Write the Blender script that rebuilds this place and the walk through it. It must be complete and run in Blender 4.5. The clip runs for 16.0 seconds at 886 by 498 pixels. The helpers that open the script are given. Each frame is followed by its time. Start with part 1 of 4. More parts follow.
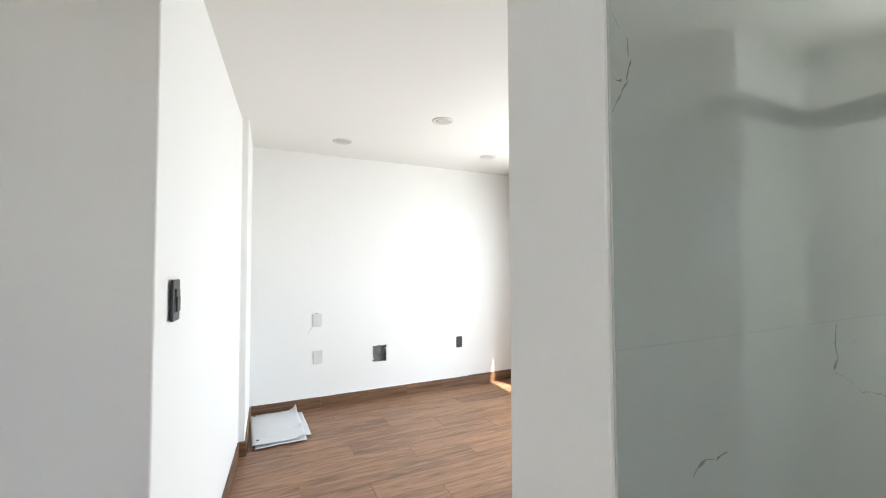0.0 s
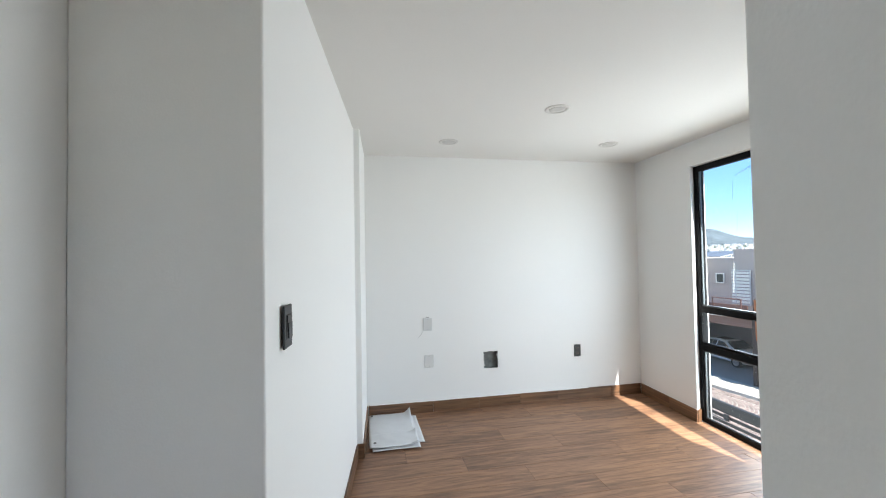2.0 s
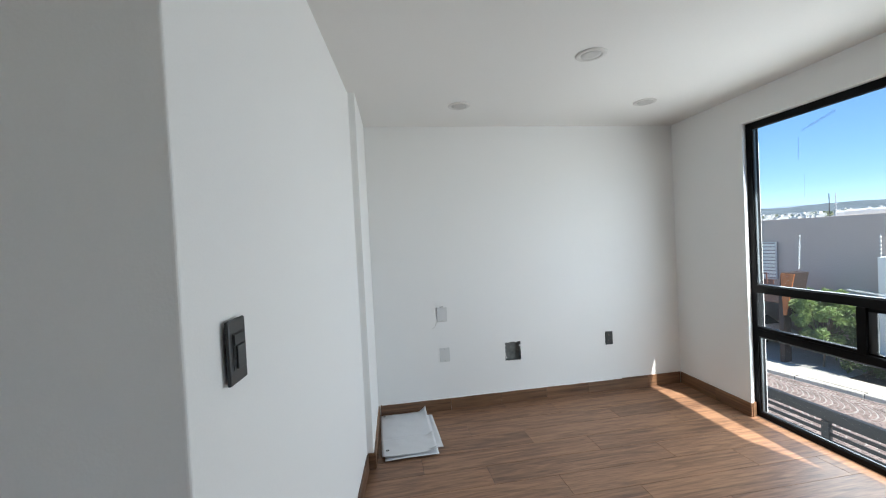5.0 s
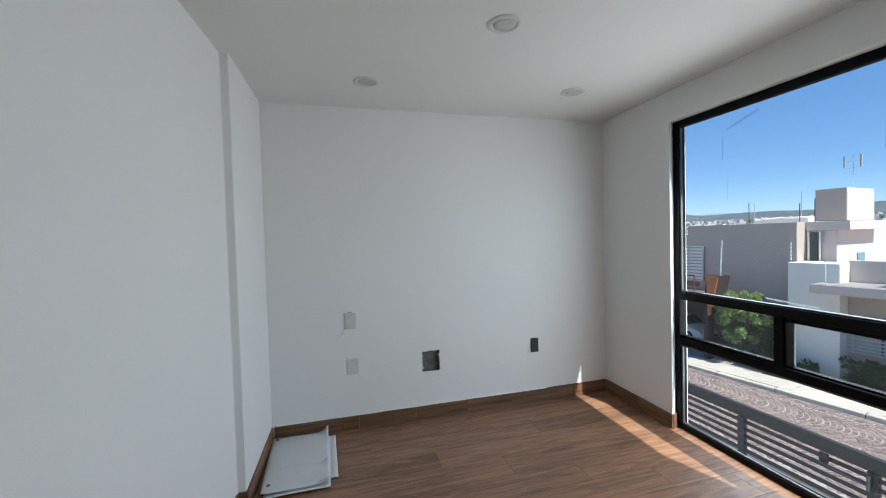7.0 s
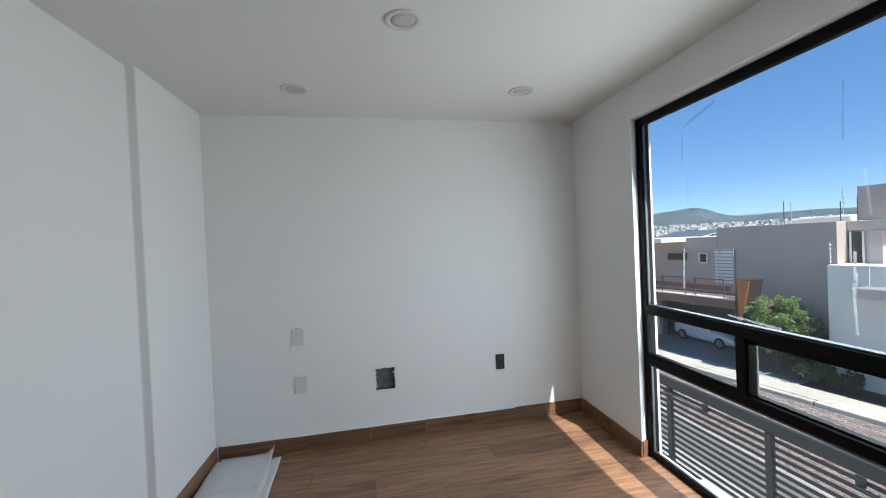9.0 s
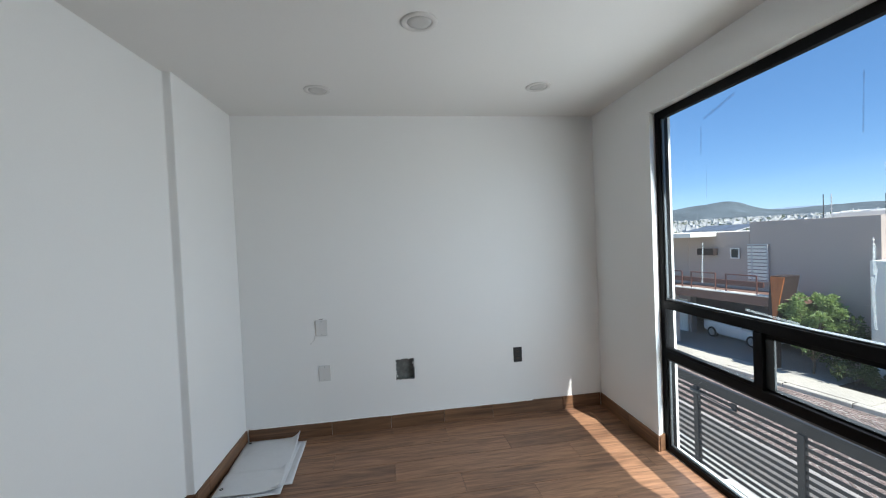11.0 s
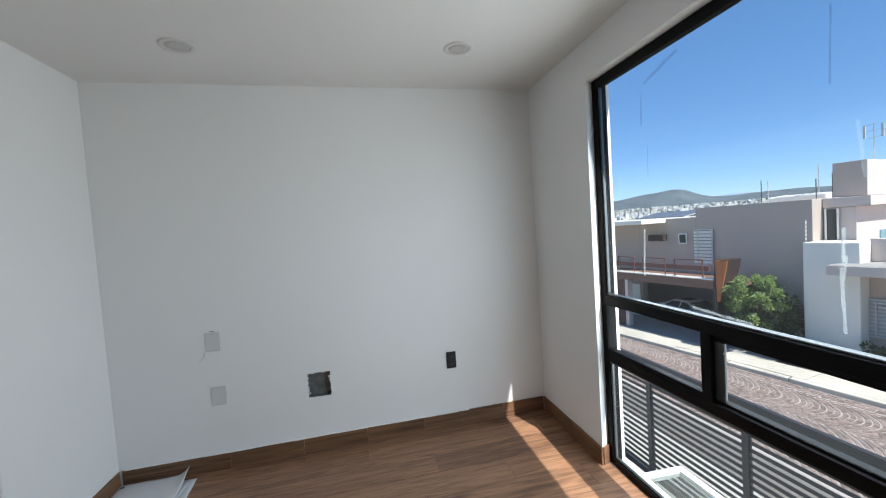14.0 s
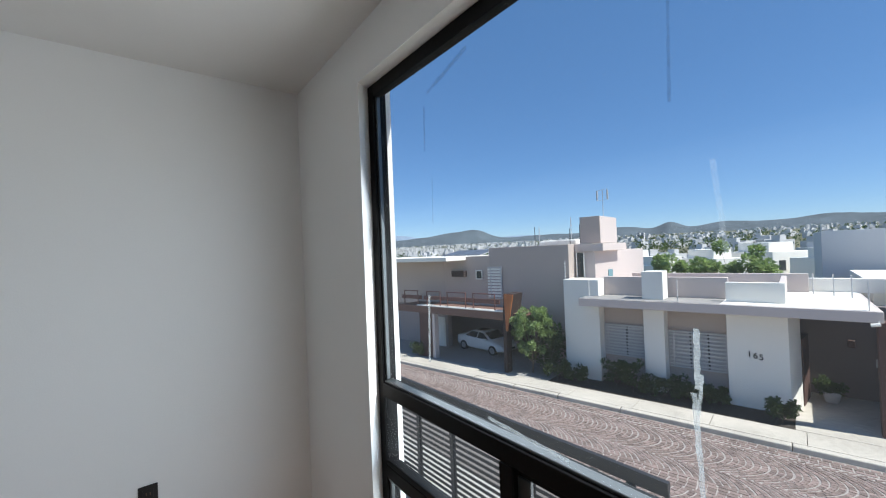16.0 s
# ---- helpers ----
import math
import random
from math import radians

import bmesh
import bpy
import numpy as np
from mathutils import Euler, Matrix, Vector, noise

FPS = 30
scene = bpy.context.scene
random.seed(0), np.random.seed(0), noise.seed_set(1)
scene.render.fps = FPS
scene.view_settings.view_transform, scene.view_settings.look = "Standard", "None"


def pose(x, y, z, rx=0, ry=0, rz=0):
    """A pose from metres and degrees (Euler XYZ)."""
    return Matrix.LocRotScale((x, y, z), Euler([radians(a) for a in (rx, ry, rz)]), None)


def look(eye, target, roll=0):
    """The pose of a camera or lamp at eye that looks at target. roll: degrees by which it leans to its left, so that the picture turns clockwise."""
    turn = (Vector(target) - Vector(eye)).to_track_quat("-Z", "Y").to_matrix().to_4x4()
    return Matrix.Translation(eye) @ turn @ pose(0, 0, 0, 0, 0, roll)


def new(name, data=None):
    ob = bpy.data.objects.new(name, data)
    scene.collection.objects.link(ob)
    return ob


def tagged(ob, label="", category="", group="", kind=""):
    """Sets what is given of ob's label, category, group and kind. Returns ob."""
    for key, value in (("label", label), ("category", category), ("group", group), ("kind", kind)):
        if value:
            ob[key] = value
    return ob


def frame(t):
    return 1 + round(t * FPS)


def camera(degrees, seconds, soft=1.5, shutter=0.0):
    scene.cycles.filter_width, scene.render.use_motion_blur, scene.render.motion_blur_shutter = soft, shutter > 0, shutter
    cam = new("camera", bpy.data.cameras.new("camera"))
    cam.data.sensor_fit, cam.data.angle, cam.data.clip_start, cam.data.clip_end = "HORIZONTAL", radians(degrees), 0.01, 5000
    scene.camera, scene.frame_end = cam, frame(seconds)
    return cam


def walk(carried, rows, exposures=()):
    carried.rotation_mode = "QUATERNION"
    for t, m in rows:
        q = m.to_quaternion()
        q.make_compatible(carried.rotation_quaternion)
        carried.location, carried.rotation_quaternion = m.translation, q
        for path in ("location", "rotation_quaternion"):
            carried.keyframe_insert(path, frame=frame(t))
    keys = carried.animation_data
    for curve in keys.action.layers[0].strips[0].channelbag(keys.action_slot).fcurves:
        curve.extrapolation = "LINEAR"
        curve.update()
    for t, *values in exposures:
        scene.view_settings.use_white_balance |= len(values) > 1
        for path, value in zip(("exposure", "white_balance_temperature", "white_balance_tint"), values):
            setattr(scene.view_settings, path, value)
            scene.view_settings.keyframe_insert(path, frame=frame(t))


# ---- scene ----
cam = camera(95.8, 16.0, soft=1.1)
PATH = [
    (0, (0.755, 0.514, 1.367), (1.626, 2.313, 1.439), -0.2),
    (0.5, (0.73, 0.563, 1.44), (1.338, 2.464, 1.564), -0.3),
    (1, (0.746, 0.625, 1.447), (1.199, 2.57, 1.566), -0.5),
    (1.5, (0.772, 0.689, 1.446), (1.166, 2.648, 1.542), -0.9),
    (2, (0.787, 0.72, 1.449), (1.161, 2.684, 1.497), -1.0),
    (2.5, (0.79, 0.722, 1.444), (1.139, 2.692, 1.444), -1.2),
    (3, (0.803, 0.751, 1.443), (1.11, 2.727, 1.405), -1.6),
    (3.2, (0.804, 0.77, 1.447), (1.09, 2.748, 1.394), -1.5),
    (5.3, (0.865, 1.198, 1.452), (1.205, 3.169, 1.414), -3.6),
    (5.5, (0.889, 1.243, 1.443), (1.272, 3.206, 1.403), -3.5),
    (6, (0.98, 1.317, 1.442), (1.461, 3.257, 1.398), -2.9),
    (6.5, (1.113, 1.373, 1.448), (1.647, 3.3, 1.399), -2.2),
    (7, (1.217, 1.418, 1.436), (1.761, 3.342, 1.379), -1.6),
    (7.5, (1.398, 1.468, 1.432), (1.918, 3.398, 1.37), -1.5),
    (8, (1.572, 1.487, 1.45), (2.055, 3.427, 1.389), -1.8),
    (8.5, (1.736, 1.462, 1.456), (2.179, 3.412, 1.406), -2.1),
    (9, (1.812, 1.44, 1.458), (2.223, 3.397, 1.433), -2.5),
    (11.5, (1.842, 1.364, 1.447), (2.108, 3.345, 1.385), -2.7),
    (12, (1.854, 1.366, 1.422), (2.091, 3.35, 1.333), -3.1),
    (12.5, (1.86, 1.381, 1.424), (2.099, 3.363, 1.315), -3.6),
    (13, (1.916, 1.459, 1.431), (2.2, 3.435, 1.316), -4.0),
    (13.5, (2.025, 1.607, 1.434), (2.386, 3.572, 1.326), -4.2),
    (14, (2.204, 1.725, 1.435), (2.676, 3.667, 1.339), -3.8),
    (14.5, (2.447, 1.845, 1.463), (3.061, 3.747, 1.393), -3.3),
    (15, (2.592, 1.997, 1.47), (3.393, 3.829, 1.431), -2.7),
    (15.5, (2.696, 2.204, 1.505), (3.727, 3.918, 1.495), -2.0),
    (16, (2.792, 2.297, 1.519), (4.067, 3.839, 1.536), -2.3),
]
EXPOSURES = [(0, 2.25, 6550, 10), (0.6, 2.03, 6420, 9), (1.5, 1.76, 6300, 8), (3.0, 1.70, 6250, 8), (5.5, 1.16, 6150, 8), (6.5, 0.88, 6100, 8), (7, 0.81, 6080, 8), (9, 0.83, 6080, 8), (12.5, 0.90, 6080, 8), (14.5, 0.82, 6140, 9), (15, 0.68, 6140, 9), (16, 0.58, 6120, 10)]
walk(cam, [(t, look(eye, target, roll)) for t, eye, target, roll in PATH], EXPOSURES)

# ---- light: sky, sun, the sky's light in the window opening, and two added fills ----
SUN_DIR = Vector((-0.296, 1.0, -1.46)).normalized()
world = bpy.data.worlds.new("world")
scene.world = world
world.use_nodes = True
wn = world.node_tree.nodes
sky = wn.new("ShaderNodeTexSky")
sky.sky_type, sky.sun_disc = "NISHITA", False
sky.sun_elevation, sky.sun_rotation = radians(54.5), radians(163.5)
sky.altitude, sky.air_density, sky.dust_density, sky.ozone_density = 1900, 1.0, 0.0, 4.0
wn["Background"].inputs["Strength"].default_value = 0.1
deep = wn.new("ShaderNodeHueSaturation")
deep.inputs["Saturation"].default_value = 1.05
world.node_tree.links.new(sky.outputs[0], deep.inputs["Color"])
haze = wn.new("ShaderNodeMix")
haze.data_type = "RGBA"
haze.inputs["Factor"].default_value = 0.4
haze.inputs["B"].default_value = (0.95, 2.2, 4.4, 1)
world.node_tree.links.new(deep.outputs[0], haze.inputs["A"])
world.node_tree.links.new(haze.outputs["Result"], wn["Background"].inputs["Color"])
sun = new("sun", bpy.data.lights.new("sun", "SUN"))
sun.data.energy, sun.data.angle, sun.data.color = 4.6, radians(0.55), (1.0, 0.95, 0.87)
sun.matrix_world = look((30, -50, 120), Vector((30, -50, 120)) + SUN_DIR)


def panel_lamp(name, m, width, height, watts, colour):
    """An area lamp in an opening, facing the room: window skylight and added fills."""
    lamp = new(name, bpy.data.lights.new(name, "AREA"))
    lamp.data.shape, lamp.data.size, lamp.data.size_y = "RECTANGLE", width, height
    lamp.data.energy, lamp.data.color = watts, colour
    lamp.matrix_world = m


# the window wall runs a little out of square: local x outwards, local y back along it from the far corner
WIN = pose(3.612, 4.512, 0, 0, 0, -2.9)
panel_lamp("window_daylight", WIN @ pose(0.26, -1.61, 1.02, 0, 74, 0), 1.8, 1.62, 20.3, (0.925, 0.985, 0.995))
# Added fill lamps at unseen openings, to brighten the passage and bathroom.
panel_lamp("passage_fill", pose(0.62, -1.31, 1.55, -90, 0, 24), 0.6, 1.0, 15.0, (0.95, 0.98, 1.0))
panel_lamp("bathroom_fill", WIN @ pose(0.2, -3.93, 1.5, 0, 90, 0), 1.2, 0.3, 7.0, (0.95, 1.0, 0.98))


# ---- materials ----
def material(name, colour, rough=0.6, metal=0.0, grain=None, amount=0.06, bump=0.0, bump_scale=60.0, big=1.2, spec=0.5, vary=0.0):
    """A surface with two scales of colour variation, fine relief, and a shift from piece to piece."""
    m = bpy.data.materials.new(name)
    m.use_nodes = True
    nt = m.node_tree
    n, l = nt.nodes, nt.links
    b = n["Principled BSDF"]
    b.inputs["Roughness"].default_value, b.inputs["Metallic"].default_value = rough, metal
    b.inputs["Specular IOR Level"].default_value = spec
    tc = n.new("ShaderNodeTexCoord")
    n1, n2 = n.new("ShaderNodeTexNoise"), n.new("ShaderNodeTexNoise")
    n1.inputs["Scale"].default_value, n1.inputs["Detail"].default_value = big, 4
    n2.inputs["Scale"].default_value, n2.inputs["Detail"].default_value = grain or bump_scale, 5
    for q in (n1, n2):
        l.new(tc.outputs["Object"], q.inputs["Vector"])
    add = n.new("ShaderNodeMath")
    add.operation = "ADD"
    l.new(n1.outputs[0], add.inputs[0])
    l.new(n2.outputs[0], add.inputs[1])
    last = add.outputs[0]
    if vary:
        info = n.new("ShaderNodeObjectInfo")
        mul = n.new("ShaderNodeMath")
        mul.operation, mul.inputs[1].default_value, mul.inputs[2].default_value = "MULTIPLY_ADD", vary, -vary / 2
        l.new(info.outputs["Random"], mul.inputs[0])
        add2 = n.new("ShaderNodeMath")
        l.new(last, add2.inputs[0])
        l.new(mul.outputs[0], add2.inputs[1])
        last = add2.outputs[0]
    ramp = n.new("ShaderNodeMapRange")
    ramp.inputs["From Min"].default_value, ramp.inputs["From Max"].default_value = 0.5, 1.5
    ramp.inputs["To Min"].default_value, ramp.inputs["To Max"].default_value = 1 - amount, 1 + amount
    l.new(last, ramp.inputs["Value"])
    mix = n.new("ShaderNodeVectorMath")
    mix.operation = "SCALE"
    mix.inputs[0].default_value = colour
    l.new(ramp.outputs[0], mix.inputs["Scale"])
    l.new(mix.outputs[0], b.inputs["Base Color"])
    if bump:
        bp = n.new("ShaderNodeBump")
        bp.inputs["Strength"].default_value, bp.inputs["Distance"].default_value = bump, 0.004
        n3 = n.new("ShaderNodeTexNoise")
        n3.inputs["Scale"].default_value, n3.inputs["Detail"].default_value = bump_scale, 6
        l.new(tc.outputs["Object"], n3.inputs["Vector"])
        l.new(n3.outputs[0], bp.inputs["Height"])
        l.new(bp.outputs[0], b.inputs["Normal"])
    return m


def wood_tile(name, light, dark, along=(0.7, 14.0, 14.0), rough=0.42, bump=0.12):
    """Printed wood grain that runs along x, shifted from plank to plank."""
    m = bpy.data.materials.new(name)
    m.use_nodes = True
    n, l = m.node_tree.nodes, m.node_tree.links
    b = n["Principled BSDF"]
    b.inputs["Roughness"].default_value = rough
    tc, info = n.new("ShaderNodeTexCoord"), n.new("ShaderNodeObjectInfo")
    sc = n.new("ShaderNodeVectorMath")
    sc.operation = "SCALE"
    sc.inputs[0].default_value = (37.0, 91.0, 13.0)
    l.new(info.outputs["Random"], sc.inputs["Scale"])
    add = n.new("ShaderNodeVectorMath")
    l.new(tc.outputs["Object"], add.inputs[0])
    l.new(sc.outputs[0], add.inputs[1])
    mp = n.new("ShaderNodeMapping")
    mp.inputs["Scale"].default_value = along
    l.new(add.outputs[0], mp.inputs["Vector"])
    wave, fine = n.new("ShaderNodeTexNoise"), n.new("ShaderNodeTexNoise")
    wave.inputs["Scale"].default_value, wave.inputs["Detail"].default_value, wave.inputs["Distortion"].default_value = 1.3, 7, 1.4
    fine.inputs["Scale"].default_value, fine.inputs["Detail"].default_value = 7.0, 8
    l.new(mp.outputs[0], wave.inputs["Vector"])
    l.new(mp.outputs[0], fine.inputs["Vector"])
    mixv = n.new("ShaderNodeMath")
    mixv.operation, mixv.inputs[1].default_value = "MULTIPLY_ADD", 0.45
    l.new(fine.outputs[0], mixv.inputs[0])
    l.new(wave.outputs[0], mixv.inputs[2])
    tone = n.new("ShaderNodeMath")
    tone.operation, tone.inputs[1].default_value = "MULTIPLY_ADD", 0.14
    l.new(info.outputs["Random"], tone.inputs[0])
    l.new(mixv.outputs[0], tone.inputs[2])
    ramp = n.new("ShaderNodeValToRGB")
    ramp.color_ramp.elements[0].position, ramp.color_ramp.elements[1].position = 0.55, 1.0
    ramp.color_ramp.elements[0].color, ramp.color_ramp.elements[1].color = (*dark, 1), (*light, 1)
    l.new(tone.outputs[0], ramp.inputs[0])
    l.new(ramp.outputs[0], b.inputs["Base Color"])
    bp = n.new("ShaderNodeBump")
    bp.inputs["Strength"].default_value, bp.inputs["Distance"].default_value = bump, 0.003
    l.new(mixv.outputs[0], bp.inputs["Height"])
    l.new(bp.outputs[0], b.inputs["Normal"])
    return m


def glass_mat(name, tint, rough=0.0, gloss=0.35, dust=0.0):
    m = bpy.data.materials.new(name)
    m.use_nodes = True
    n, l = m.node_tree.nodes, m.node_tree.links
    n.remove(n["Principled BSDF"])
    out = n["Material Output"]
    tr, gl, mix, fr, pw, ml = (n.new("ShaderNode" + k) for k in ("BsdfTransparent", "BsdfGlossy", "MixShader", "LayerWeight", "Math", "Math"))
    tr.inputs[0].default_value = (*tint, 1)
    gl.inputs["Roughness"].default_value = rough
    fr.inputs["Blend"].default_value = 0.5
    pw.operation, pw.inputs[1].default_value = "POWER", 5.0
    ml.operation, ml.inputs[1].default_value, ml.inputs[2].default_value = "MULTIPLY_ADD", gloss, 0.002
    l.new(fr.outputs["Facing"], pw.inputs[0])
    l.new(pw.outputs[0], ml.inputs[0])
    l.new(ml.outputs[0], mix.inputs[0])
    l.new(tr.outputs[0], mix.inputs[1])
    l.new(gl.outputs[0], mix.inputs[2])
    film, grime = n.new("ShaderNodeMixShader"), n.new("ShaderNodeBsdfTranslucent")
    grime.inputs[0].default_value = (0.8, 0.8, 0.78, 1)
    film.inputs[0].default_value = dust
    l.new(mix.outputs[0], film.inputs[1])
    l.new(grime.outputs[0], film.inputs[2])
    l.new(film.outputs[0], out.inputs[0])
    return m


def film_mat(name, colour, cover):
    """A thin film on glass that hides part of what lies behind it."""
    m = bpy.data.materials.new(name)
    m.use_nodes = True
    n, l = m.node_tree.nodes, m.node_tree.links
    n.remove(n["Principled BSDF"])
    tr, df, tl, both, mix, nz, rp = (n.new("ShaderNode" + k) for k in ("BsdfTransparent", "BsdfDiffuse", "BsdfTranslucent", "MixShader", "MixShader", "TexNoise", "MapRange"))
    for q in (df, tl):
        q.inputs[0].default_value = (*colour, 1)
    nz.inputs["Scale"].default_value = 60
    tc = n.new("ShaderNodeTexCoord")
    l.new(tc.outputs["Object"], nz.inputs["Vector"])
    l.new(nz.outputs[0], rp.inputs["Value"])
    rp.inputs["From Min"].default_value, rp.inputs["From Max"].default_value = 0.3, 0.7
    rp.inputs["To Min"].default_value, rp.inputs["To Max"].default_value = cover * 0.6, min(1.0, cover * 1.3)
    l.new(df.outputs[0], both.inputs[1])
    l.new(tl.outputs[0], both.inputs[2])
    l.new(rp.outputs[0], mix.inputs[0])
    l.new(tr.outputs[0], mix.inputs[1])
    l.new(both.outputs[0], mix.inputs[2])
    l.new(mix.outputs[0], n["Material Output"].inputs[0])
    return m


def leaf_mat(name, colour):
    """A leaf that lets some light through."""
    m = material(name, colour, 0.55, amount=0.4, big=2.5, grain=20)
    n, l = m.node_tree.nodes, m.node_tree.links
    tl, mix = n.new("ShaderNodeBsdfTranslucent"), n.new("ShaderNodeMixShader")
    tl.inputs[0].default_value = (colour[0] * 1.3, colour[1] * 1.3, colour[2], 1)
    mix.inputs[0].default_value = 0.45
    l.new(n["Principled BSDF"].outputs[0], mix.inputs[1])
    l.new(tl.outputs[0], mix.inputs[2])
    l.new(mix.outputs[0], n["Material Output"].inputs[0])
    return m


PAINT = material("white_wall_paint", (0.80, 0.795, 0.78), 0.75, amount=0.02, bump=0.10, bump_scale=180, big=0.8)
CEIL = material("white_ceiling_paint", (0.74, 0.725, 0.70), 0.8, amount=0.02, bump=0.08, bump_scale=120, big=0.7)
OUTPAINT = material("white_render", (0.815, 0.785, 0.715), 0.85, amount=0.08, bump=0.25, bump_scale=90, big=0.9)
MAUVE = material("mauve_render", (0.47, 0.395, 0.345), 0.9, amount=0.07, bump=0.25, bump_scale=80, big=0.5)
# Darker copy of the mauve render, with carport and gap shade in its colour.
MAUVE_SHADE = material("shaded_mauve_render", (0.34, 0.29, 0.28), 0.9, amount=0.07, bump=0.25, bump_scale=80, big=0.5)
# Taupe render darkened: the porch's shade is put into the colour.
PORCH = material("porch_shade_taupe", (0.20, 0.165, 0.15), 0.9, amount=0.08, bump=0.2, bump_scale=80, big=0.5)
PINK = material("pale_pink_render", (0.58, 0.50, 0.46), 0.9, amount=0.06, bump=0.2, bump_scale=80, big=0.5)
SLATEWALL = material("blue_grey_render", (0.60, 0.60, 0.60), 0.9, amount=0.06, big=0.3)
BLACK = material("black_painted_aluminium", (0.003, 0.003, 0.0035), 0.55, 0.0, amount=0.2, bump=0.05, bump_scale=300, big=3, spec=0.12)
GASKET = material("grey_aluminium_track", (0.10, 0.11, 0.115), 0.35, 0.6, amount=0.15, bump=0.05, bump_scale=200)
STILE = material("dark_grey_aluminium", (0.028, 0.032, 0.034), 0.4, 0.0, amount=0.15, bump=0.05, bump_scale=200)
PLASTIC_BLACK = material("black_plastic", (0.012, 0.012, 0.013), 0.42, amount=0.1, bump=0.04, bump_scale=400)
PLASTIC_WHITE = material("off_white_plastic", (0.62, 0.62, 0.61), 0.5, amount=0.03, bump=0.05, bump_scale=200)
LAMP_WHITE = material("white_lamp_metal", (0.62, 0.60, 0.575), 0.5, amount=0.03)
LAMP_LENS = material("frosted_lamp_lens", (0.50, 0.485, 0.465), 0.35, amount=0.03)
STEEL = material("galvanised_steel", (0.17, 0.18, 0.175), 0.5, 0.5, amount=0.45, bump=0.3, bump_scale=50, big=14, grain=40)
MORTAR = material("grey_mortar", (0.32, 0.31, 0.29), 0.95, amount=0.2, bump=0.6, bump_scale=120)
VINYL = material("white_vinyl_sheet", (0.66, 0.67, 0.69), 0.55, amount=0.04, bump=0.15, bump_scale=40, big=3)
GROUT = material("brown_grout", (0.19, 0.13, 0.088), 0.9, amount=0.2, bump=0.3)
FLOORWOOD = wood_tile("wood_look_floor_tile", (0.335, 0.183, 0.103), (0.112, 0.058, 0.035), along=(1.6, 16.0, 16.0))
SKIRTWOOD = wood_tile("wood_look_skirting_tile", (0.235, 0.125, 0.065), (0.07, 0.036, 0.02))
GLASS = glass_mat("clear_window_glass", (0.94, 0.955, 0.955), gloss=0.16, dust=0.0032)
CANOPY_GLASS = glass_mat("milky_canopy_glass", (0.8, 0.85, 0.86), gloss=0.3, dust=0.16)
DARKGLASS = material("dark_house_glass", (0.03, 0.04, 0.045), 0.08, amount=0.1)
FENCE = material("grey_painted_steel", (0.036, 0.036, 0.038), 0.5, 0.1, amount=0.15, bump=0.1, bump_scale=60)
CONCRETE = material("pale_concrete", (0.49, 0.45, 0.385), 0.9, amount=0.3, bump=0.4, bump_scale=40, big=0.7, grain=9)
SOIL = material("dark_soil", (0.045, 0.035, 0.026), 0.95, amount=0.4, bump=0.8, bump_scale=20)
ASPHALT = material("grey_driveway", (0.30, 0.285, 0.265), 0.9, amount=0.2, bump=0.4, bump_scale=60)
COBBLE = material("red_brown_cobble", (0.225, 0.168, 0.146), 0.8, amount=0.3, bump=0.4, bump_scale=30, big=2.5, grain=14, vary=0.9)
COBBLE_FIELD = COBBLE.copy()
COBBLE_FIELD.name = "red_brown_cobble_field"
for nd in COBBLE_FIELD.node_tree.nodes:
    if nd.type == "OBJECT_INFO":
        geo = COBBLE_FIELD.node_tree.nodes.new("ShaderNodeNewGeometry")
        for link in list(nd.outputs["Random"].links):
            COBBLE_FIELD.node_tree.links.new(geo.outputs["Random Per Island"], link.to_socket)
JOINT = material("pale_sand_joint", (0.37, 0.335, 0.305), 0.95, amount=0.15, bump=0.4, bump_scale=50)
ORANGE = wood_tile("orange_brown_cladding", (0.50, 0.17, 0.05), (0.28, 0.085, 0.025), along=(3, 3, 0.6), rough=0.6)
BROWN = material("dark_brown_beam", (0.085, 0.042, 0.034), 0.7, amount=0.2, bump=0.2, bump_scale=30)
BEAM = material("taupe_brown_fascia", (0.17, 0.095, 0.07), 0.7, amount=0.2, bump=0.2, bump_scale=30)
DARKBROWN = material("dark_stained_cladding", (0.035, 0.021, 0.018), 0.75, amount=0.25, bump=0.2, bump_scale=30)
RAILRED = material("rust_red_rail", (0.15, 0.065, 0.05), 0.5, amount=0.2)
CARPAINT = material("white_car_paint", (0.82, 0.82, 0.82), 0.2, amount=0.02)
TYRE = material("black_rubber", (0.012, 0.012, 0.012), 0.8, amount=0.2)
RIM = material("silver_alloy", (0.45, 0.45, 0.46), 0.3, 0.8, amount=0.1)
TINTED = material("blue_tinted_pane", (0.20, 0.34, 0.37), 0.15, amount=0.1)
BLIND = material("grey_window_blind", (0.42, 0.42, 0.42), 0.6, amount=0.1)
LOUVRE = material("pale_grey_louvre", (0.53, 0.52, 0.51), 0.55, amount=0.06)
LEAF = leaf_mat("green_leaf", (0.26, 0.345, 0.145))
LEAF_DARK = leaf_mat("dark_shrub_leaf", (0.075, 0.108, 0.042))
BARK = material("grey_brown_bark", (0.12, 0.09, 0.065), 0.9, amount=0.3, bump=0.6, bump_scale=40)
CITY = material("white_town_walls", (0.58, 0.57, 0.555), 0.85, amount=0.16, big=0.02, grain=0.2)
CITY_DARK = material("dark_town_openings", (0.06, 0.07, 0.085), 0.6, amount=0.3, big=0.05)
SCRUB = material("dry_scrub", (0.13, 0.125, 0.065), 0.95, amount=0.5, big=0.01, grain=0.12)
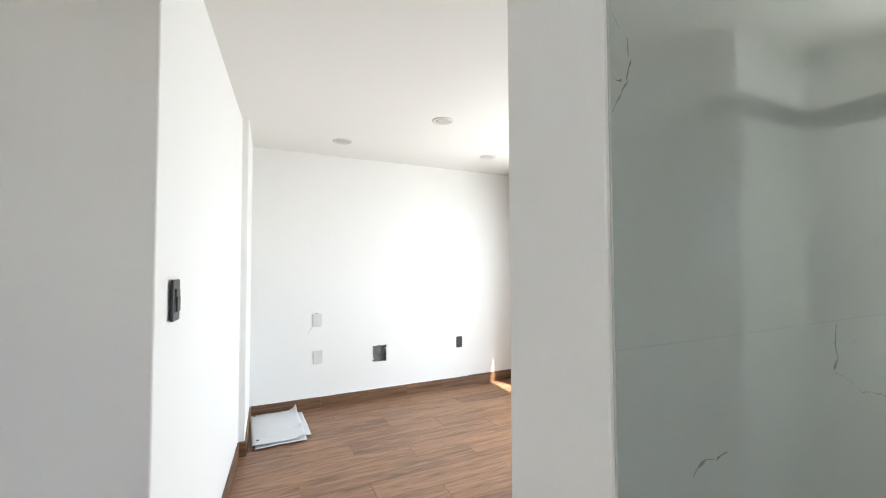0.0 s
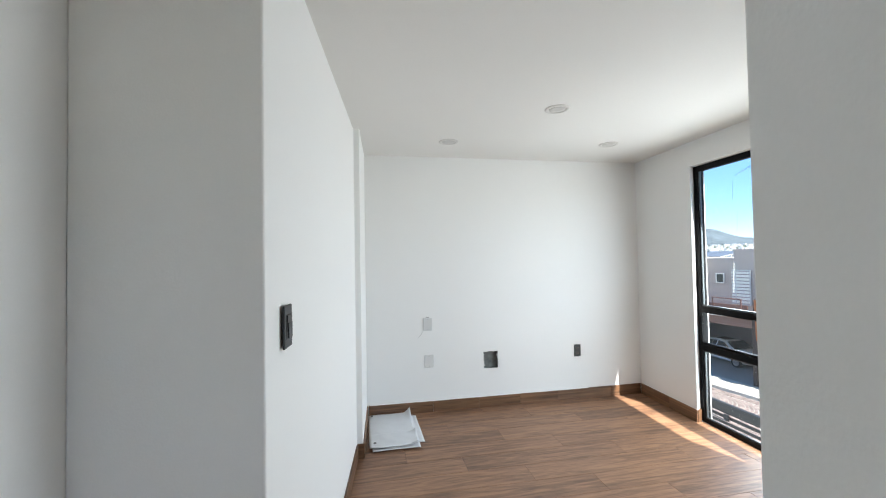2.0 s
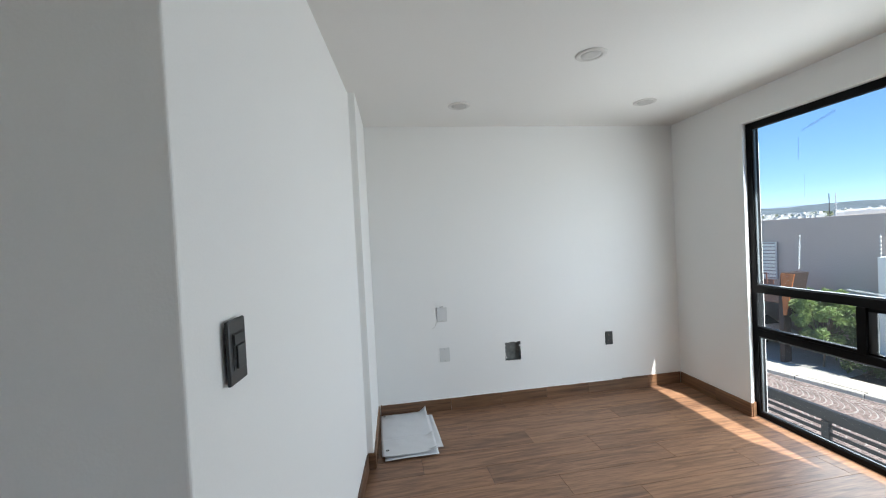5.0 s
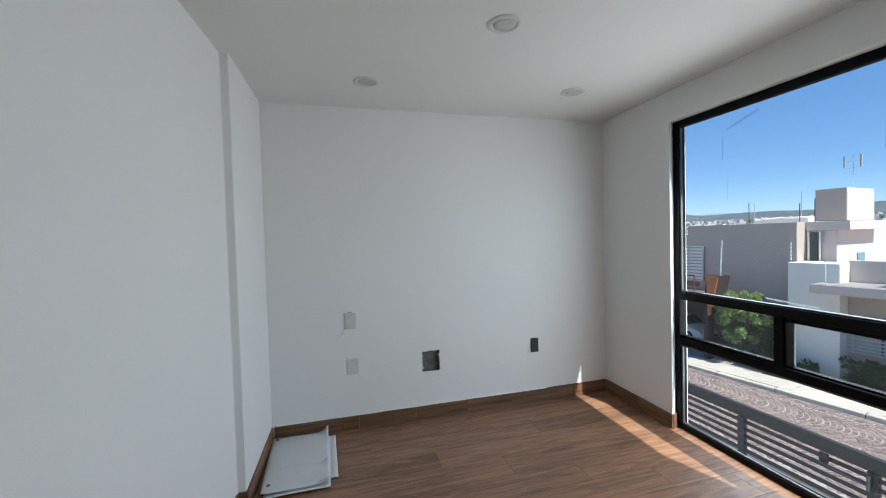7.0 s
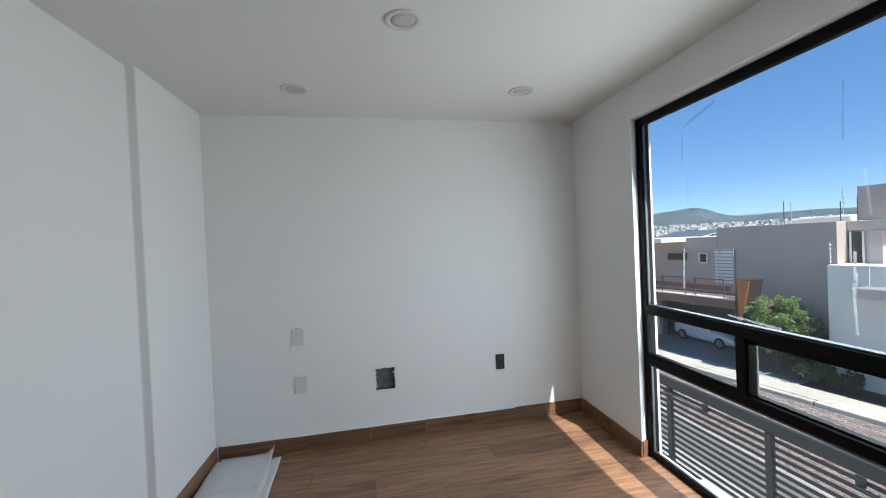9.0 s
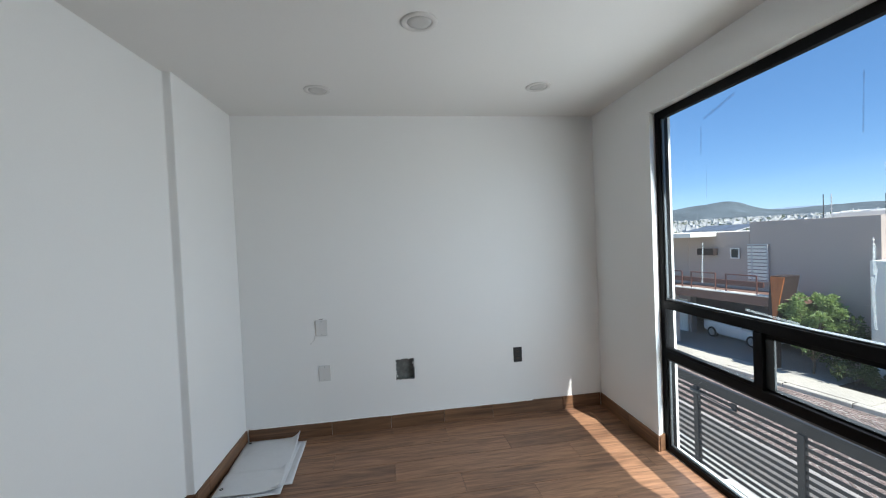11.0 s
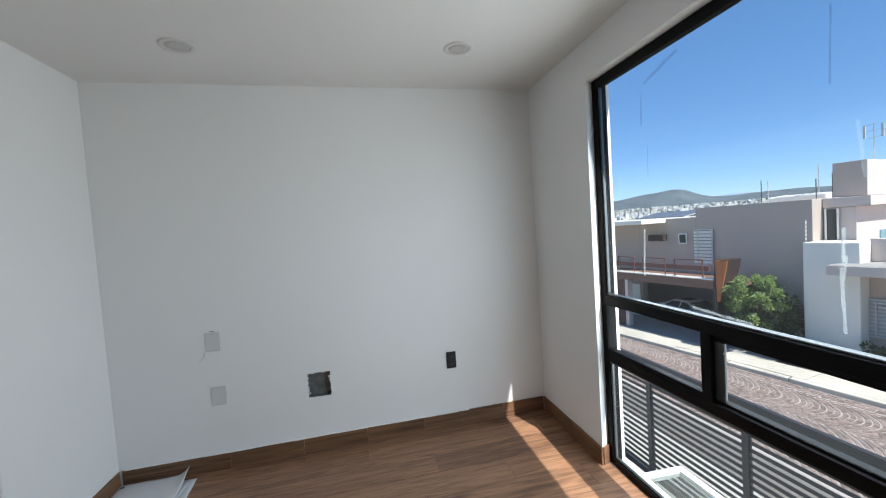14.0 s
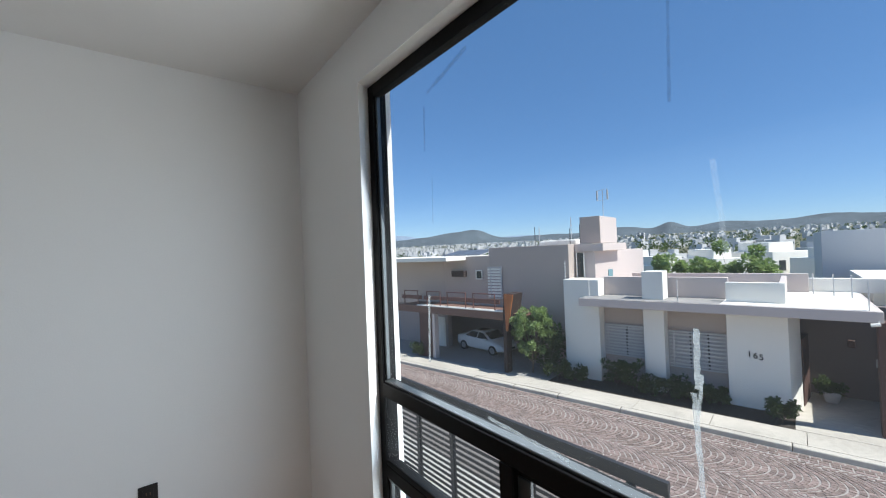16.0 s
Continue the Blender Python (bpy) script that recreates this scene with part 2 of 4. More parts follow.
# Distance haze painted into both hill colours: bluer and paler further off.
HILL = material("hazed_far_hills", (0.080, 0.100, 0.112), 0.95, amount=0.5, big=0.005, grain=0.018)
HILL_FAR = material("deep_hazed_far_hills", (0.21, 0.27, 0.34), 0.95, amount=0.12, big=0.001, grain=0.003)
SOLAR = material("dark_blue_solar_panel", (0.10, 0.115, 0.14), 0.45, amount=0.15)
TAPE = film_mat("white_tape_residue", (0.36, 0.37, 0.37), 0.34)
SMEAR = film_mat("grey_adhesive_smear", (0.10, 0.13, 0.19), 0.12)
HAZE = film_mat("thin_white_smear", (0.4, 0.42, 0.45), 0.08)


# marble-look wall tiles with dark veins
def marble_tile(name):
    m = bpy.data.materials.new(name)
    m.use_nodes = True
    n, l = m.node_tree.nodes, m.node_tree.links
    b = n["Principled BSDF"]
    b.inputs["Roughness"].default_value = 0.03
    b.inputs["Specular IOR Level"].default_value = 1.0
    tc = n.new("ShaderNodeTexCoord")
    tone, cloud = n.new("ShaderNodeTexNoise"), n.new("ShaderNodeTexNoise")
    tone.inputs["Scale"].default_value = 1.1
    cloud.inputs["Scale"].default_value, cloud.inputs["Detail"].default_value = 7.0, 6
    blend = n.new("ShaderNodeMath")
    blend.operation, blend.inputs[1].default_value = "MULTIPLY_ADD", 0.25
    l.new(tc.outputs["Object"], tone.inputs["Vector"])
    l.new(tc.outputs["Object"], cloud.inputs["Vector"])
    l.new(cloud.outputs[0], blend.inputs[0])
    l.new(tone.outputs[0], blend.inputs[2])
    base = n.new("ShaderNodeMix")
    base.data_type = "RGBA"
    base.inputs["A"].default_value, base.inputs["B"].default_value = (0.36, 0.40, 0.37, 1), (0.47, 0.50, 0.46, 1)
    l.new(blend.outputs[0], base.inputs["Factor"])
    l.new(base.outputs["Result"], b.inputs["Base Color"])
    return m


TILE = marble_tile("polished_grey_green_marble_tile")


# ---- building blocks ----
def box(bm, x0, x1, y0, y1, z0, z1, bevel=0.0):
    v = [bm.verts.new(p) for p in ((x0, y0, z0), (x1, y0, z0), (x1, y1, z0), (x0, y1, z0), (x0, y0, z1), (x1, y0, z1), (x1, y1, z1), (x0, y1, z1))]
    f = [bm.faces.new([v[i] for i in q]) for q in ((3, 2, 1, 0), (4, 5, 6, 7), (0, 1, 5, 4), (1, 2, 6, 5), (2, 3, 7, 6), (3, 0, 4, 7))]
    if bevel:
        edges = list({e for q in f for e in q.edges})
        bmesh.ops.bevel(bm, geom=edges, offset=bevel, segments=2, profile=0.5, affect="EDGES")
    return bm


def bm_box(*a, bevel=0.0):
    return box(bmesh.new(), *a, bevel=bevel)


def prism(points, z0, z1, bevel=0.0):
    """An upright prism over a plan."""
    bm = bmesh.new()
    lo, hi = [bm.verts.new((x, y, z0)) for x, y in points], [bm.verts.new((x, y, z1)) for x, y in points]
    bm.faces.new(lo[::-1])
    bm.faces.new(hi)
    up = []
    for i in range(len(points)):
        j = (i + 1) % len(points)
        q = bm.faces.new((lo[i], lo[j], hi[j], hi[i]))
        up += [e for e in q.edges if abs(e.verts[0].co.z - e.verts[1].co.z) > 1e-4]
    if bevel:
        bmesh.ops.bevel(bm, geom=list(set(up)), offset=bevel, segments=3, profile=0.5, affect="EDGES")
    return bm


def tube(bm, a, b, r0, r1=None, sides=10, caps=True):
    """A round bar from a to b."""
    a, b = Vector(a), Vector(b)
    r1 = r0 if r1 is None else r1
    q = (b - a).to_track_quat("Z", "Y")
    rings = []
    for p, r in ((a, r0), (b, r1)):
        rings.append([bm.verts.new(p + q @ Vector((r * math.cos(2 * math.pi * i / sides), r * math.sin(2 * math.pi * i / sides), 0))) for i in range(sides)])
    for i in range(sides):
        j = (i + 1) % sides
        bm.faces.new((rings[0][i], rings[0][j], rings[1][j], rings[1][i]))
    if caps:
        bm.faces.new(rings[0][::-1])
        bm.faces.new(rings[1])
    return bm


def lathe(bm, profile, sides=40):
    """A turned shape round z from (radius, height) pairs."""
    rings = [[bm.verts.new((r * math.cos(2 * math.pi * i / sides), r * math.sin(2 * math.pi * i / sides), z)) for i in range(sides)] for r, z in profile]
    for a, b in zip(rings, rings[1:]):
        for i in range(sides):
            j = (i + 1) % sides
            bm.faces.new((a[i], a[j], b[j], b[i]))
    return bm


def finish(bm, name, mat, smooth=False):
    bmesh.ops.recalc_face_normals(bm, faces=bm.faces)
    me = bpy.data.meshes.new(name)
    bm.to_mesh(me)
    bm.free()
    me.materials.append(mat)
    if smooth:
        me.shade_smooth()
    return me


def thing(name, bm, mat, label="", category="", group="", kind="", m=None, smooth=False):
    ob = new(name, finish(bm, name, mat, smooth))
    if m is not None:
        ob.matrix_world = m
    return tagged(ob, label, category, group, kind)


def holder(name, m, label, category, group="", kind=""):
    ob = new(name)
    ob.matrix_world = m
    return tagged(ob, label, category, group, kind)


def part(name, bm, mat, parent, label="", smooth=False, m=None):
    ob = new(name, finish(bm, name, mat, smooth))
    ob.parent = parent
    if m is not None:
        ob.matrix_local = m
    return tagged(ob, label)


# ---- the room: walls, ceiling, floor ----
H = 2.43
BACK = 4.512
OPEN0, OPEN1, HEAD = -0.742, -2.45, 2.218
THICK = 0.165
F0, F1 = 0.057, 0.094           # frame depth in the wall

thing("floor", bm_box(-0.2, 3.62, -1.4, 4.6, -0.25, -0.006), GROUT, kind="structure", label="brown grout bed under wood-look floor tiles")
thing("ceiling", prism([(-0.2, -1.4), (3.40, -1.4), (3.70, 4.7), (-0.2, 4.7)], H, H + 0.2), CEIL, kind="structure", label="smooth white painted ceiling")
bm = bmesh.new()
for a in ((0.1, 1.893, -0.25, H), (2.039, 3.64, -0.25, H), (1.893, 2.039, -0.25, 0.369), (1.893, 2.039, 0.535, H)):
    box(bm, a[0], a[1], BACK, BACK + 0.2, a[2], a[3])
thing("wall_back", bm, PAINT, kind="structure", label="white painted plaster wall")
thing("wall_left", prism([(0.09, 1.812), (0.5295, 1.812), (0.697, 3.750), (0.742, 3.751), (0.772, BACK), (0.09, BACK)], -0.25, H, 0.006), PAINT, kind="structure", label="white painted plaster wall with a shallow pilaster")
thing("wall_passage", bm_box(-0.2, 0.09, -1.4, BACK, -0.25, H), PAINT, kind="structure", label="white painted passage wall")
thing("wall_near", prism([(1.043, 0.7695), (1.09, 0.99), (3.45, 0.99), (3.44, 0.7695)], -0.25, H, 0.006), PAINT, kind="structure", label="white painted wall end beside the passage")
# The opening in this wall is unseen, added for the passage fill lamp.
bm = bmesh.new()
for a in ((0.09, 0.25, -0.25, H), (0.95, 3.34, -0.25, H), (0.25, 0.95, -0.25, 1.05), (0.25, 0.95, 2.05, H)):
    box(bm, a[0], a[1], -1.4, -1.2, a[2], a[3])
thing("wall_behind", bm, PAINT, kind="structure", label="white painted wall")
thing("wall_bath", bm_box(2.72, 3.36, -1.2, 0.0, -0.25, 2.04), TILE, kind="structure", label="tiled bathroom wall corner")
thing("wall_bath_upper", bm_box(2.72, 3.36, -1.2, 0.0, 2.15, H), PAINT, kind="structure", label="white painted wall above the tiles")
bm = bmesh.new()
side = [[bm.verts.new((x, y, z)) for x, y in ((0, OPEN0 - 0.03), (F0, OPEN0), (THICK, OPEN0), (THICK, 0.25), (0, 0.25))] for z in (-0.25, HEAD)]
box(bm, 0, THICK, OPEN0, 0.25, HEAD, H)
bm.faces.new(side[0][::-1])
bm.faces.new(side[1])
for i in range(5):
    k = (i + 1) % 5
    bm.faces.new((side[0][i], side[0][k], side[1][k], side[1][i]))
# The gap left near y = -3.9 is unseen, added for the bathroom fill.
box(bm, 0, THICK, -3.78, OPEN1, -0.25, H)
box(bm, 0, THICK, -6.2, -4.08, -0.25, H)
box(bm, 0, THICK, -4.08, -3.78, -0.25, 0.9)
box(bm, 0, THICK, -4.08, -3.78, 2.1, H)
box(bm, 0, 0.1, OPEN1, OPEN0, HEAD, H)
box(bm, 0.1, THICK, OPEN1, OPEN0, HEAD + 0.085, H)
box(bm, 0, THICK, OPEN1, OPEN0, -0.25, -0.008)
thing("wall_window", bm, PAINT, kind="structure", label="white painted wall round a tall window", m=WIN)
thing("house_front", bm_box(0.0, THICK, -6.2, 3.0, H + 0.001, 3.4), OUTPAINT, kind="structure", label="white rendered parapet", m=WIN)
thing("house_base", bm_box(0.0, THICK, -6.2, 3.0, -5.9, -0.252), OUTPAINT, kind="structure", label="white rendered lower storey", m=WIN)
# Unseen ledge, added to shape the sun patch and shade the outer reveal.
thing("sun_trim_ledge", bm_box(THICK + 0.001, 0.228, OPEN1 - 0.2, OPEN0 + 0.2, 2.34, H + 0.2, bevel=0.004), OUTPAINT, kind="structure", label="unseen white ledge added over the window to trim the sun", m=WIN)

# ---- the window ----
MID0, MID1 = -1.450, -1.500     # mullion of the middle band


def bar(name, y0, y1, z0, z1, parent, x0=F0, x1=F1, mat=None, bevel=0.003, label=""):
    return part(name, bm_box(x0, x1, min(y0, y1), max(y0, y1), z0, z1, bevel=bevel), mat or BLACK, parent, label)


window = holder("window_1", WIN, "tall black aluminium window with a low opening band", "window", kind="structure")
bar("frame_side", OPEN0, OPEN0 - 0.045, 0.0, HEAD, window, x1=0.118)
bar("frame_side", OPEN1, OPEN1 + 0.045, 0.0, HEAD, window)
bar("frame_head", OPEN0 - 0.045, OPEN1 + 0.045, HEAD - 0.05, HEAD, window)
bar("frame_sill", OPEN0 - 0.045, OPEN1 + 0.045, 0.0, 0.038, window)
bar("transom_upper", OPEN0 - 0.045, OPEN1 + 0.045, 0.945, 1.000, window, x0=F0 - 0.003, x1=0.122, label="heavy black crossbar with its top sheen drawn as a grey strip")
# Grey strip that stands for the skylit sheen on the crossbar's top.
bar("transom_sheen", OPEN0 - 0.047, OPEN1 + 0.047, 1.0005, 1.010, window, x0=F0 + 0.006, x1=0.098, mat=STILE)
bar("transom_lower", OPEN0 - 0.045, OPEN1 + 0.045, 0.618, 0.668, window, x0=F0 - 0.002, x1=0.122)
bar("transom_bead", OPEN0 - 0.047, OPEN1 + 0.047, 0.606, 0.6175, window, x0=F0 + 0.004, x1=F1 - 0.012, mat=GASKET)
bar("fixed_bead", OPEN0 - 0.0455, MID0 + 0.0005, 0.6685, 0.690, window)
bar("mullion", MID0, MID1, 0.6685, 0.9445, window, x0=F0 - 0.006, x1=0.118)
bar("sash_stile", MID1 - 0.0005, MID1 - 0.045, 0.6805, 0.9195, window, x0=F0 + 0.012, x1=F1 - 0.012, mat=STILE)
bar("sash_rail", MID1 - 0.0005, OPEN1 + 0.0455, 0.920, 0.9445, window, x0=F0 + 0.015, x1=F1 + 0.012)
bar("sash_rail", MID1 - 0.0005, OPEN1 + 0.0455, 0.6685, 0.680, window, x0=F0 + 0.015, x1=F1 + 0.012)
bar("side_bead", OPEN0 - 0.0455, OPEN0 - 0.058, 1.0125, HEAD - 0.051, window, x0=F0 + 0.010, x1=F1 - 0.010, mat=GASKET)
bar("side_bead", OPEN0 - 0.0455, OPEN0 - 0.058, 0.039, 0.605, window, x0=F0 + 0.010, x1=F1 - 0.010, mat=GASKET)
bar("sill_bead", OPEN0 - 0.059, OPEN1 + 0.047, 0.0385, 0.048, window, x0=F0 + 0.010, x1=F1 - 0.010, mat=GASKET)
for z0, z1, y0, y1 in ((1.012, HEAD - 0.05, OPEN0 - 0.05, OPEN1 + 0.05), (0.048, 0.606, OPEN0 - 0.058, OPEN1 + 0.05), (0.6905, 0.9445, OPEN0 - 0.045, MID0), (0.680, 0.920, MID1 - 0.045, OPEN1 + 0.0455)):
    pane = part("pane", bm_box(0.066, 0.072, y1, y0, z0, z1), GLASS, window, "clear glass pane")
    pane.visible_shadow = False

# tape residue and smears left on the panes: (y, z) ends, width
def strip(ends, w, mat, label, seed, group):
    r = random.Random(seed)
    (ya, za), (yb, zb) = ends
    a, b = Vector((0, ya, za)), Vector((0, yb, zb))
    way = (b - a).normalized()
    side = Vector((0, -way.z, way.y))
    bm = bmesh.new()
    n_ = 14
    edge = []
    for i in range(n_ + 1):
        p = a.lerp(b, i / n_)
        k = w / 2 * r.uniform(0.75, 1.1)
        off = side * w * r.uniform(-0.08, 0.08)
        edge.append([bm.verts.new(p + off + side * k * q + Vector((x, 0, 0))) for q, x in ((-1, 0.0725), (1, 0.0725), (1, 0.0732), (-1, 0.0732))])
    for p, q in zip(edge, edge[1:]):
        for i in range(4):
            bm.faces.new((p[i], p[(i + 1) % 4], q[(i + 1) % 4], q[i]))
    bm.faces.new(edge[0])
    bm.faces.new(edge[-1][::-1])
    ob = thing("tape_strip", bm, mat, label, "tape", group, m=WIN)
    ob.visible_shadow = False


for sd, (ends, w) in enumerate(((((-1.117, 1.372), (-1.105, 1.143)), 0.011), (((-1.948, 1.366), (-1.946, 1.258)), 0.011), (((-1.940, 1.250), (-1.948, 1.058)), 0.010), (((-1.955, 1.285), (-1.944, 1.20)), 0.006), (((-1.391, 1.038), (-1.667, 1.020)), 0.012))):
    strip(ends, w, TAPE, "torn strip of white tape residue on the window glass", sd, "tape strips")
for sd, (ends, w) in enumerate(((((-1.13, 2.023), (-1.123, 1.869)), 0.008), (((-1.162, 1.77), (-1.156, 1.62)), 0.003), (((-1.15, 2.06), (-1.36, 2.125)), 0.016), (((-1.926, 2.0), (-1.92, 1.778)), 0.006))):
    strip(ends, w, SMEAR, "faint grey adhesive smear on the window glass", sd + 20, "adhesive smears")
strip(((-1.985, 1.66), (-2.0, 1.50)), 0.009, HAZE, "faint white adhesive smear on the window glass", 33, "adhesive smears")

# ---- skirting ----
SK, ST = 0.105, 0.011
skirting = tagged(new("baseboard"), "wood-look ceramic skirting tiles along the walls", "skirting", kind="structure")


def skirt_run(a, b, inward, lengths):
    """Tiles of skirting from a to b, proud of the wall on the inward side."""
    a, b, inward = Vector((*a, 0)), Vector((*b, 0)), Vector((*inward, 0)).normalized()
    way, total, at, i = (b - a).normalized(), (b - a).length, 0.0, 0
    while at < total - 0.004:
        end = min(at + lengths[i % len(lengths)], total)
        bm = bmesh.new()
        box(bm, 0.001, end - at - 0.001, 0.0, ST, 0.0, SK, bevel=0.0015)
        m = Matrix.Translation(a + way * at) @ Matrix(((way.x, inward.x, 0, 0), (way.y, inward.y, 0, 0), (0, 0, 1, 0), (0, 0, 0, 1)))
        part("skirting_tile", bm, SKIRTWOOD, skirting, m=m)
        at, i = end, i + 1


skirt_run((0.788, BACK - 0.001), (3.598, BACK - 0.001), (0, -1), (0.60, 0.45, 0.42, 0.40, 0.60))
skirt_run((0.770, BACK - 0.014), (0.742, 3.751), (1, -0.035), (0.6,))
skirt_run((0.752, 3.750), (0.700, 3.749), (0, -1), (0.6,))
skirt_run((0.697, 3.735), (0.5305, 1.812), (1, -0.0865), (0.6,))
c, s_ = math.cos(radians(-2.9)), math.sin(radians(-2.9))
P = lambda lx, ly: (3.612 + c * lx - s_ * ly, BACK + s_ * lx + c * ly)
skirt_run(P(-0.001, -0.012), P(-0.001, OPEN0 - 0.03 - ST), (-c, -s_), (0.42, 0.6))
skirt_run(P(0.0, OPEN0 - 0.031), P(F0 - 0.002, OPEN0 - 0.002), (s_ + 0.46 * c, -c + 0.46 * s_), (0.6,))

# ragged plaster left along the top of the far skirting
r_ = random.Random(15)
bm, x_ = bmesh.new(), 0.80
while x_ < 2.95:
    ln = r_.uniform(0.03, 0.16)
    h_ = r_.uniform(0.002, 0.0055)
    box(bm, x_, x_ + ln, BACK - ST - 0.0012 - 0.3 * h_, BACK - 0.001, SK - 0.6 * h_, SK + 0.003, bevel=0.0004)
    x_ += ln + 0.0005
tagged(part("plaster_edge", bm, PAINT, skirting, "ragged white plaster edge above the skirting"), kind="stuff")

# ---- wall fittings ----


def wall_plate(name, m, w, h, mat, label, category, group=""):
    """A plate whose back lies on local y = 0, facing local -y, centred."""
    plate = holder(name, m, label, category, group)
    part("cover", bm_box(-w / 2, w / 2, -0.008, 0, -h / 2, h / 2, bevel=0.003), mat, plate)
    return plate


outlet = wall_plate("power_outlet", pose(2.887, BACK, 0.489), 0.071, 0.121, PLASTIC_BLACK, "black plastic power outlet on the white wall", "outlet")
for dz in (-0.026, 0.026):
    sock = part("socket", bm_box(-0.019, 0.019, -0.0105, -0.0075, dz - 0.019, dz + 0.019, bevel=0.0012), PLASTIC_BLACK, outlet)
    for dx in (-0.007, 0.007):
        part("slot", bm_box(dx - 0.0012, dx + 0.0012, -0.0109, -0.0100, dz - 0.006, dz + 0.006), GROUT, sock)
for dx, dz, tilt in ((1.346, 0.826, 1.0), (1.355, 0.478, 0.0)):
    plate = wall_plate("blank_plate", pose(dx, BACK, dz, 0, tilt, 0), 0.086, 0.121, PLASTIC_WHITE, "off-white blank cover plate screwed to the wall", "wall plate", "blank wall plates")
    for z in (-0.048, 0.048):
        part("screw", lathe(bmesh.new(), [(0.0001, -0.001), (0.003, -0.001), (0.003, 0.001)], 10), STEEL, plate, m=pose(0, -0.009, z, 90))
plaster = holder("plaster_chip", pose(1.33, BACK, 0.89), "small chip and hairline crack in the white plaster", "plaster chip")
part("chip", bm_box(0.0, 0.03, -0.0012, 0.0, -0.002, 0.0045, bevel=0.0005), MORTAR, plaster)
part("crack", tube(tube(bmesh.new(), (-0.035, 0, -0.128), (-0.045, 0, -0.16), 0.0012, sides=5), (-0.045, 0, -0.16), (-0.075, 0, -0.185), 0.0009, sides=5), MORTAR, plaster, "hairline crack")
light_switch = wall_plate("light_switch", pose(0.5498, 1.972, 1.258, 0, 0, 85.25), 0.076, 0.125, PLASTIC_BLACK, "black plastic light switch with one rocker", "light switch")
part("insert", bm_box(-0.0235, 0.0235, -0.0095, -0.0075, -0.036, 0.036, bevel=0.001), PLASTIC_BLACK, light_switch)
part("rocker", bm_box(-0.0225, 0.0225, -0.0125, -0.0094, 0.0125, 0.0345, bevel=0.0012), PLASTIC_BLACK, light_switch)
part("rocker", bm_box(-0.0135, 0.0225, -0.0135, -0.0094, -0.0345, 0.0115, bevel=0.0012), PLASTIC_BLACK, light_switch)
part("recess", bm_box(-0.0225, -0.0145, -0.0100, -0.0094, -0.014, 0.0112), TYRE, light_switch, "dark slot beside the rocker")

# the open wall box: a galvanised tray let into a hole in the plaster
wall_box = holder("junction_box", pose(1.966, BACK, 0.452), "open galvanised steel junction box let into the wall", "junction box")
part("back_plate", bm_box(-0.072, 0.072, 0.042, 0.045, -0.082, 0.082), STEEL, wall_box)
for b_ in ((-0.0725, -0.0700, 0.002, 0.0415, -0.0825, 0.0825), (0.0700, 0.0725, 0.002, 0.0415, -0.0825, 0.0825), (-0.0695, 0.0695, 0.002, 0.0415, 0.0800, 0.0825), (-0.0695, 0.0695, 0.002, 0.0415, -0.0825, -0.0800)):
    part("side", bm_box(*b_), STEEL, wall_box)
for dx, dz in ((-0.064, -0.052), (0.063, 0.045)):
    part("ear", bm_box(dx - 0.006, dx + 0.006, 0.0015, 0.004, dz - 0.008, dz + 0.008), PLASTIC_WHITE, wall_box, "pale mounting ear")
bm = bmesh.new()
r_ = random.Random(4)
for i in range(26):
    x, z = (r_.uniform(-0.072, 0.072), r_.choice((-0.083, 0.083))) if i % 2 else (r_.choice((-0.073, 0.073)), r_.uniform(-0.08, 0.08))
    h = r_.uniform(0.002, 0.006)
    box(bm, x - h * 1.5, x + h * 1.5, -0.0015, 0.003, z - h, z + h)
tagged(part("plaster_crumbs", bm, PAINT, wall_box, "ragged plaster edge"), kind="stuff")


def downlight(x, y, spin):
    lamp = holder("downlight", pose(x, y, H, 0, 0, spin), "round white recessed ceiling downlight, switched off", "downlight", "ceiling downlights")
    part("rim", lathe(bmesh.new(), [(0.082, 0.0), (0.0815, -0.004), (0.078, -0.007), (0.064, -0.008), (0.058, -0.006), (0.055, -0.0015)]), LAMP_WHITE, lamp, smooth=True)
    part("lens", lathe(bmesh.new(), [(0.0545, -0.0015), (0.0540, -0.004), (0.03, -0.0046), (0.0002, -0.0048)]), LAMP_LENS, lamp, "frosted lens", smooth=True)


for x, y, spin in ((1.473, 3.99, 0), (2.042, 3.166, 20), (2.891, 3.888, 40)):
    downlight(x, y, spin)

# folded vinyl sheets in the corner
sheets = holder("folded_sheet", pose(0, 0, 0), "folded white vinyl sheet with eyelets lying on the floor", "vinyl sheet")


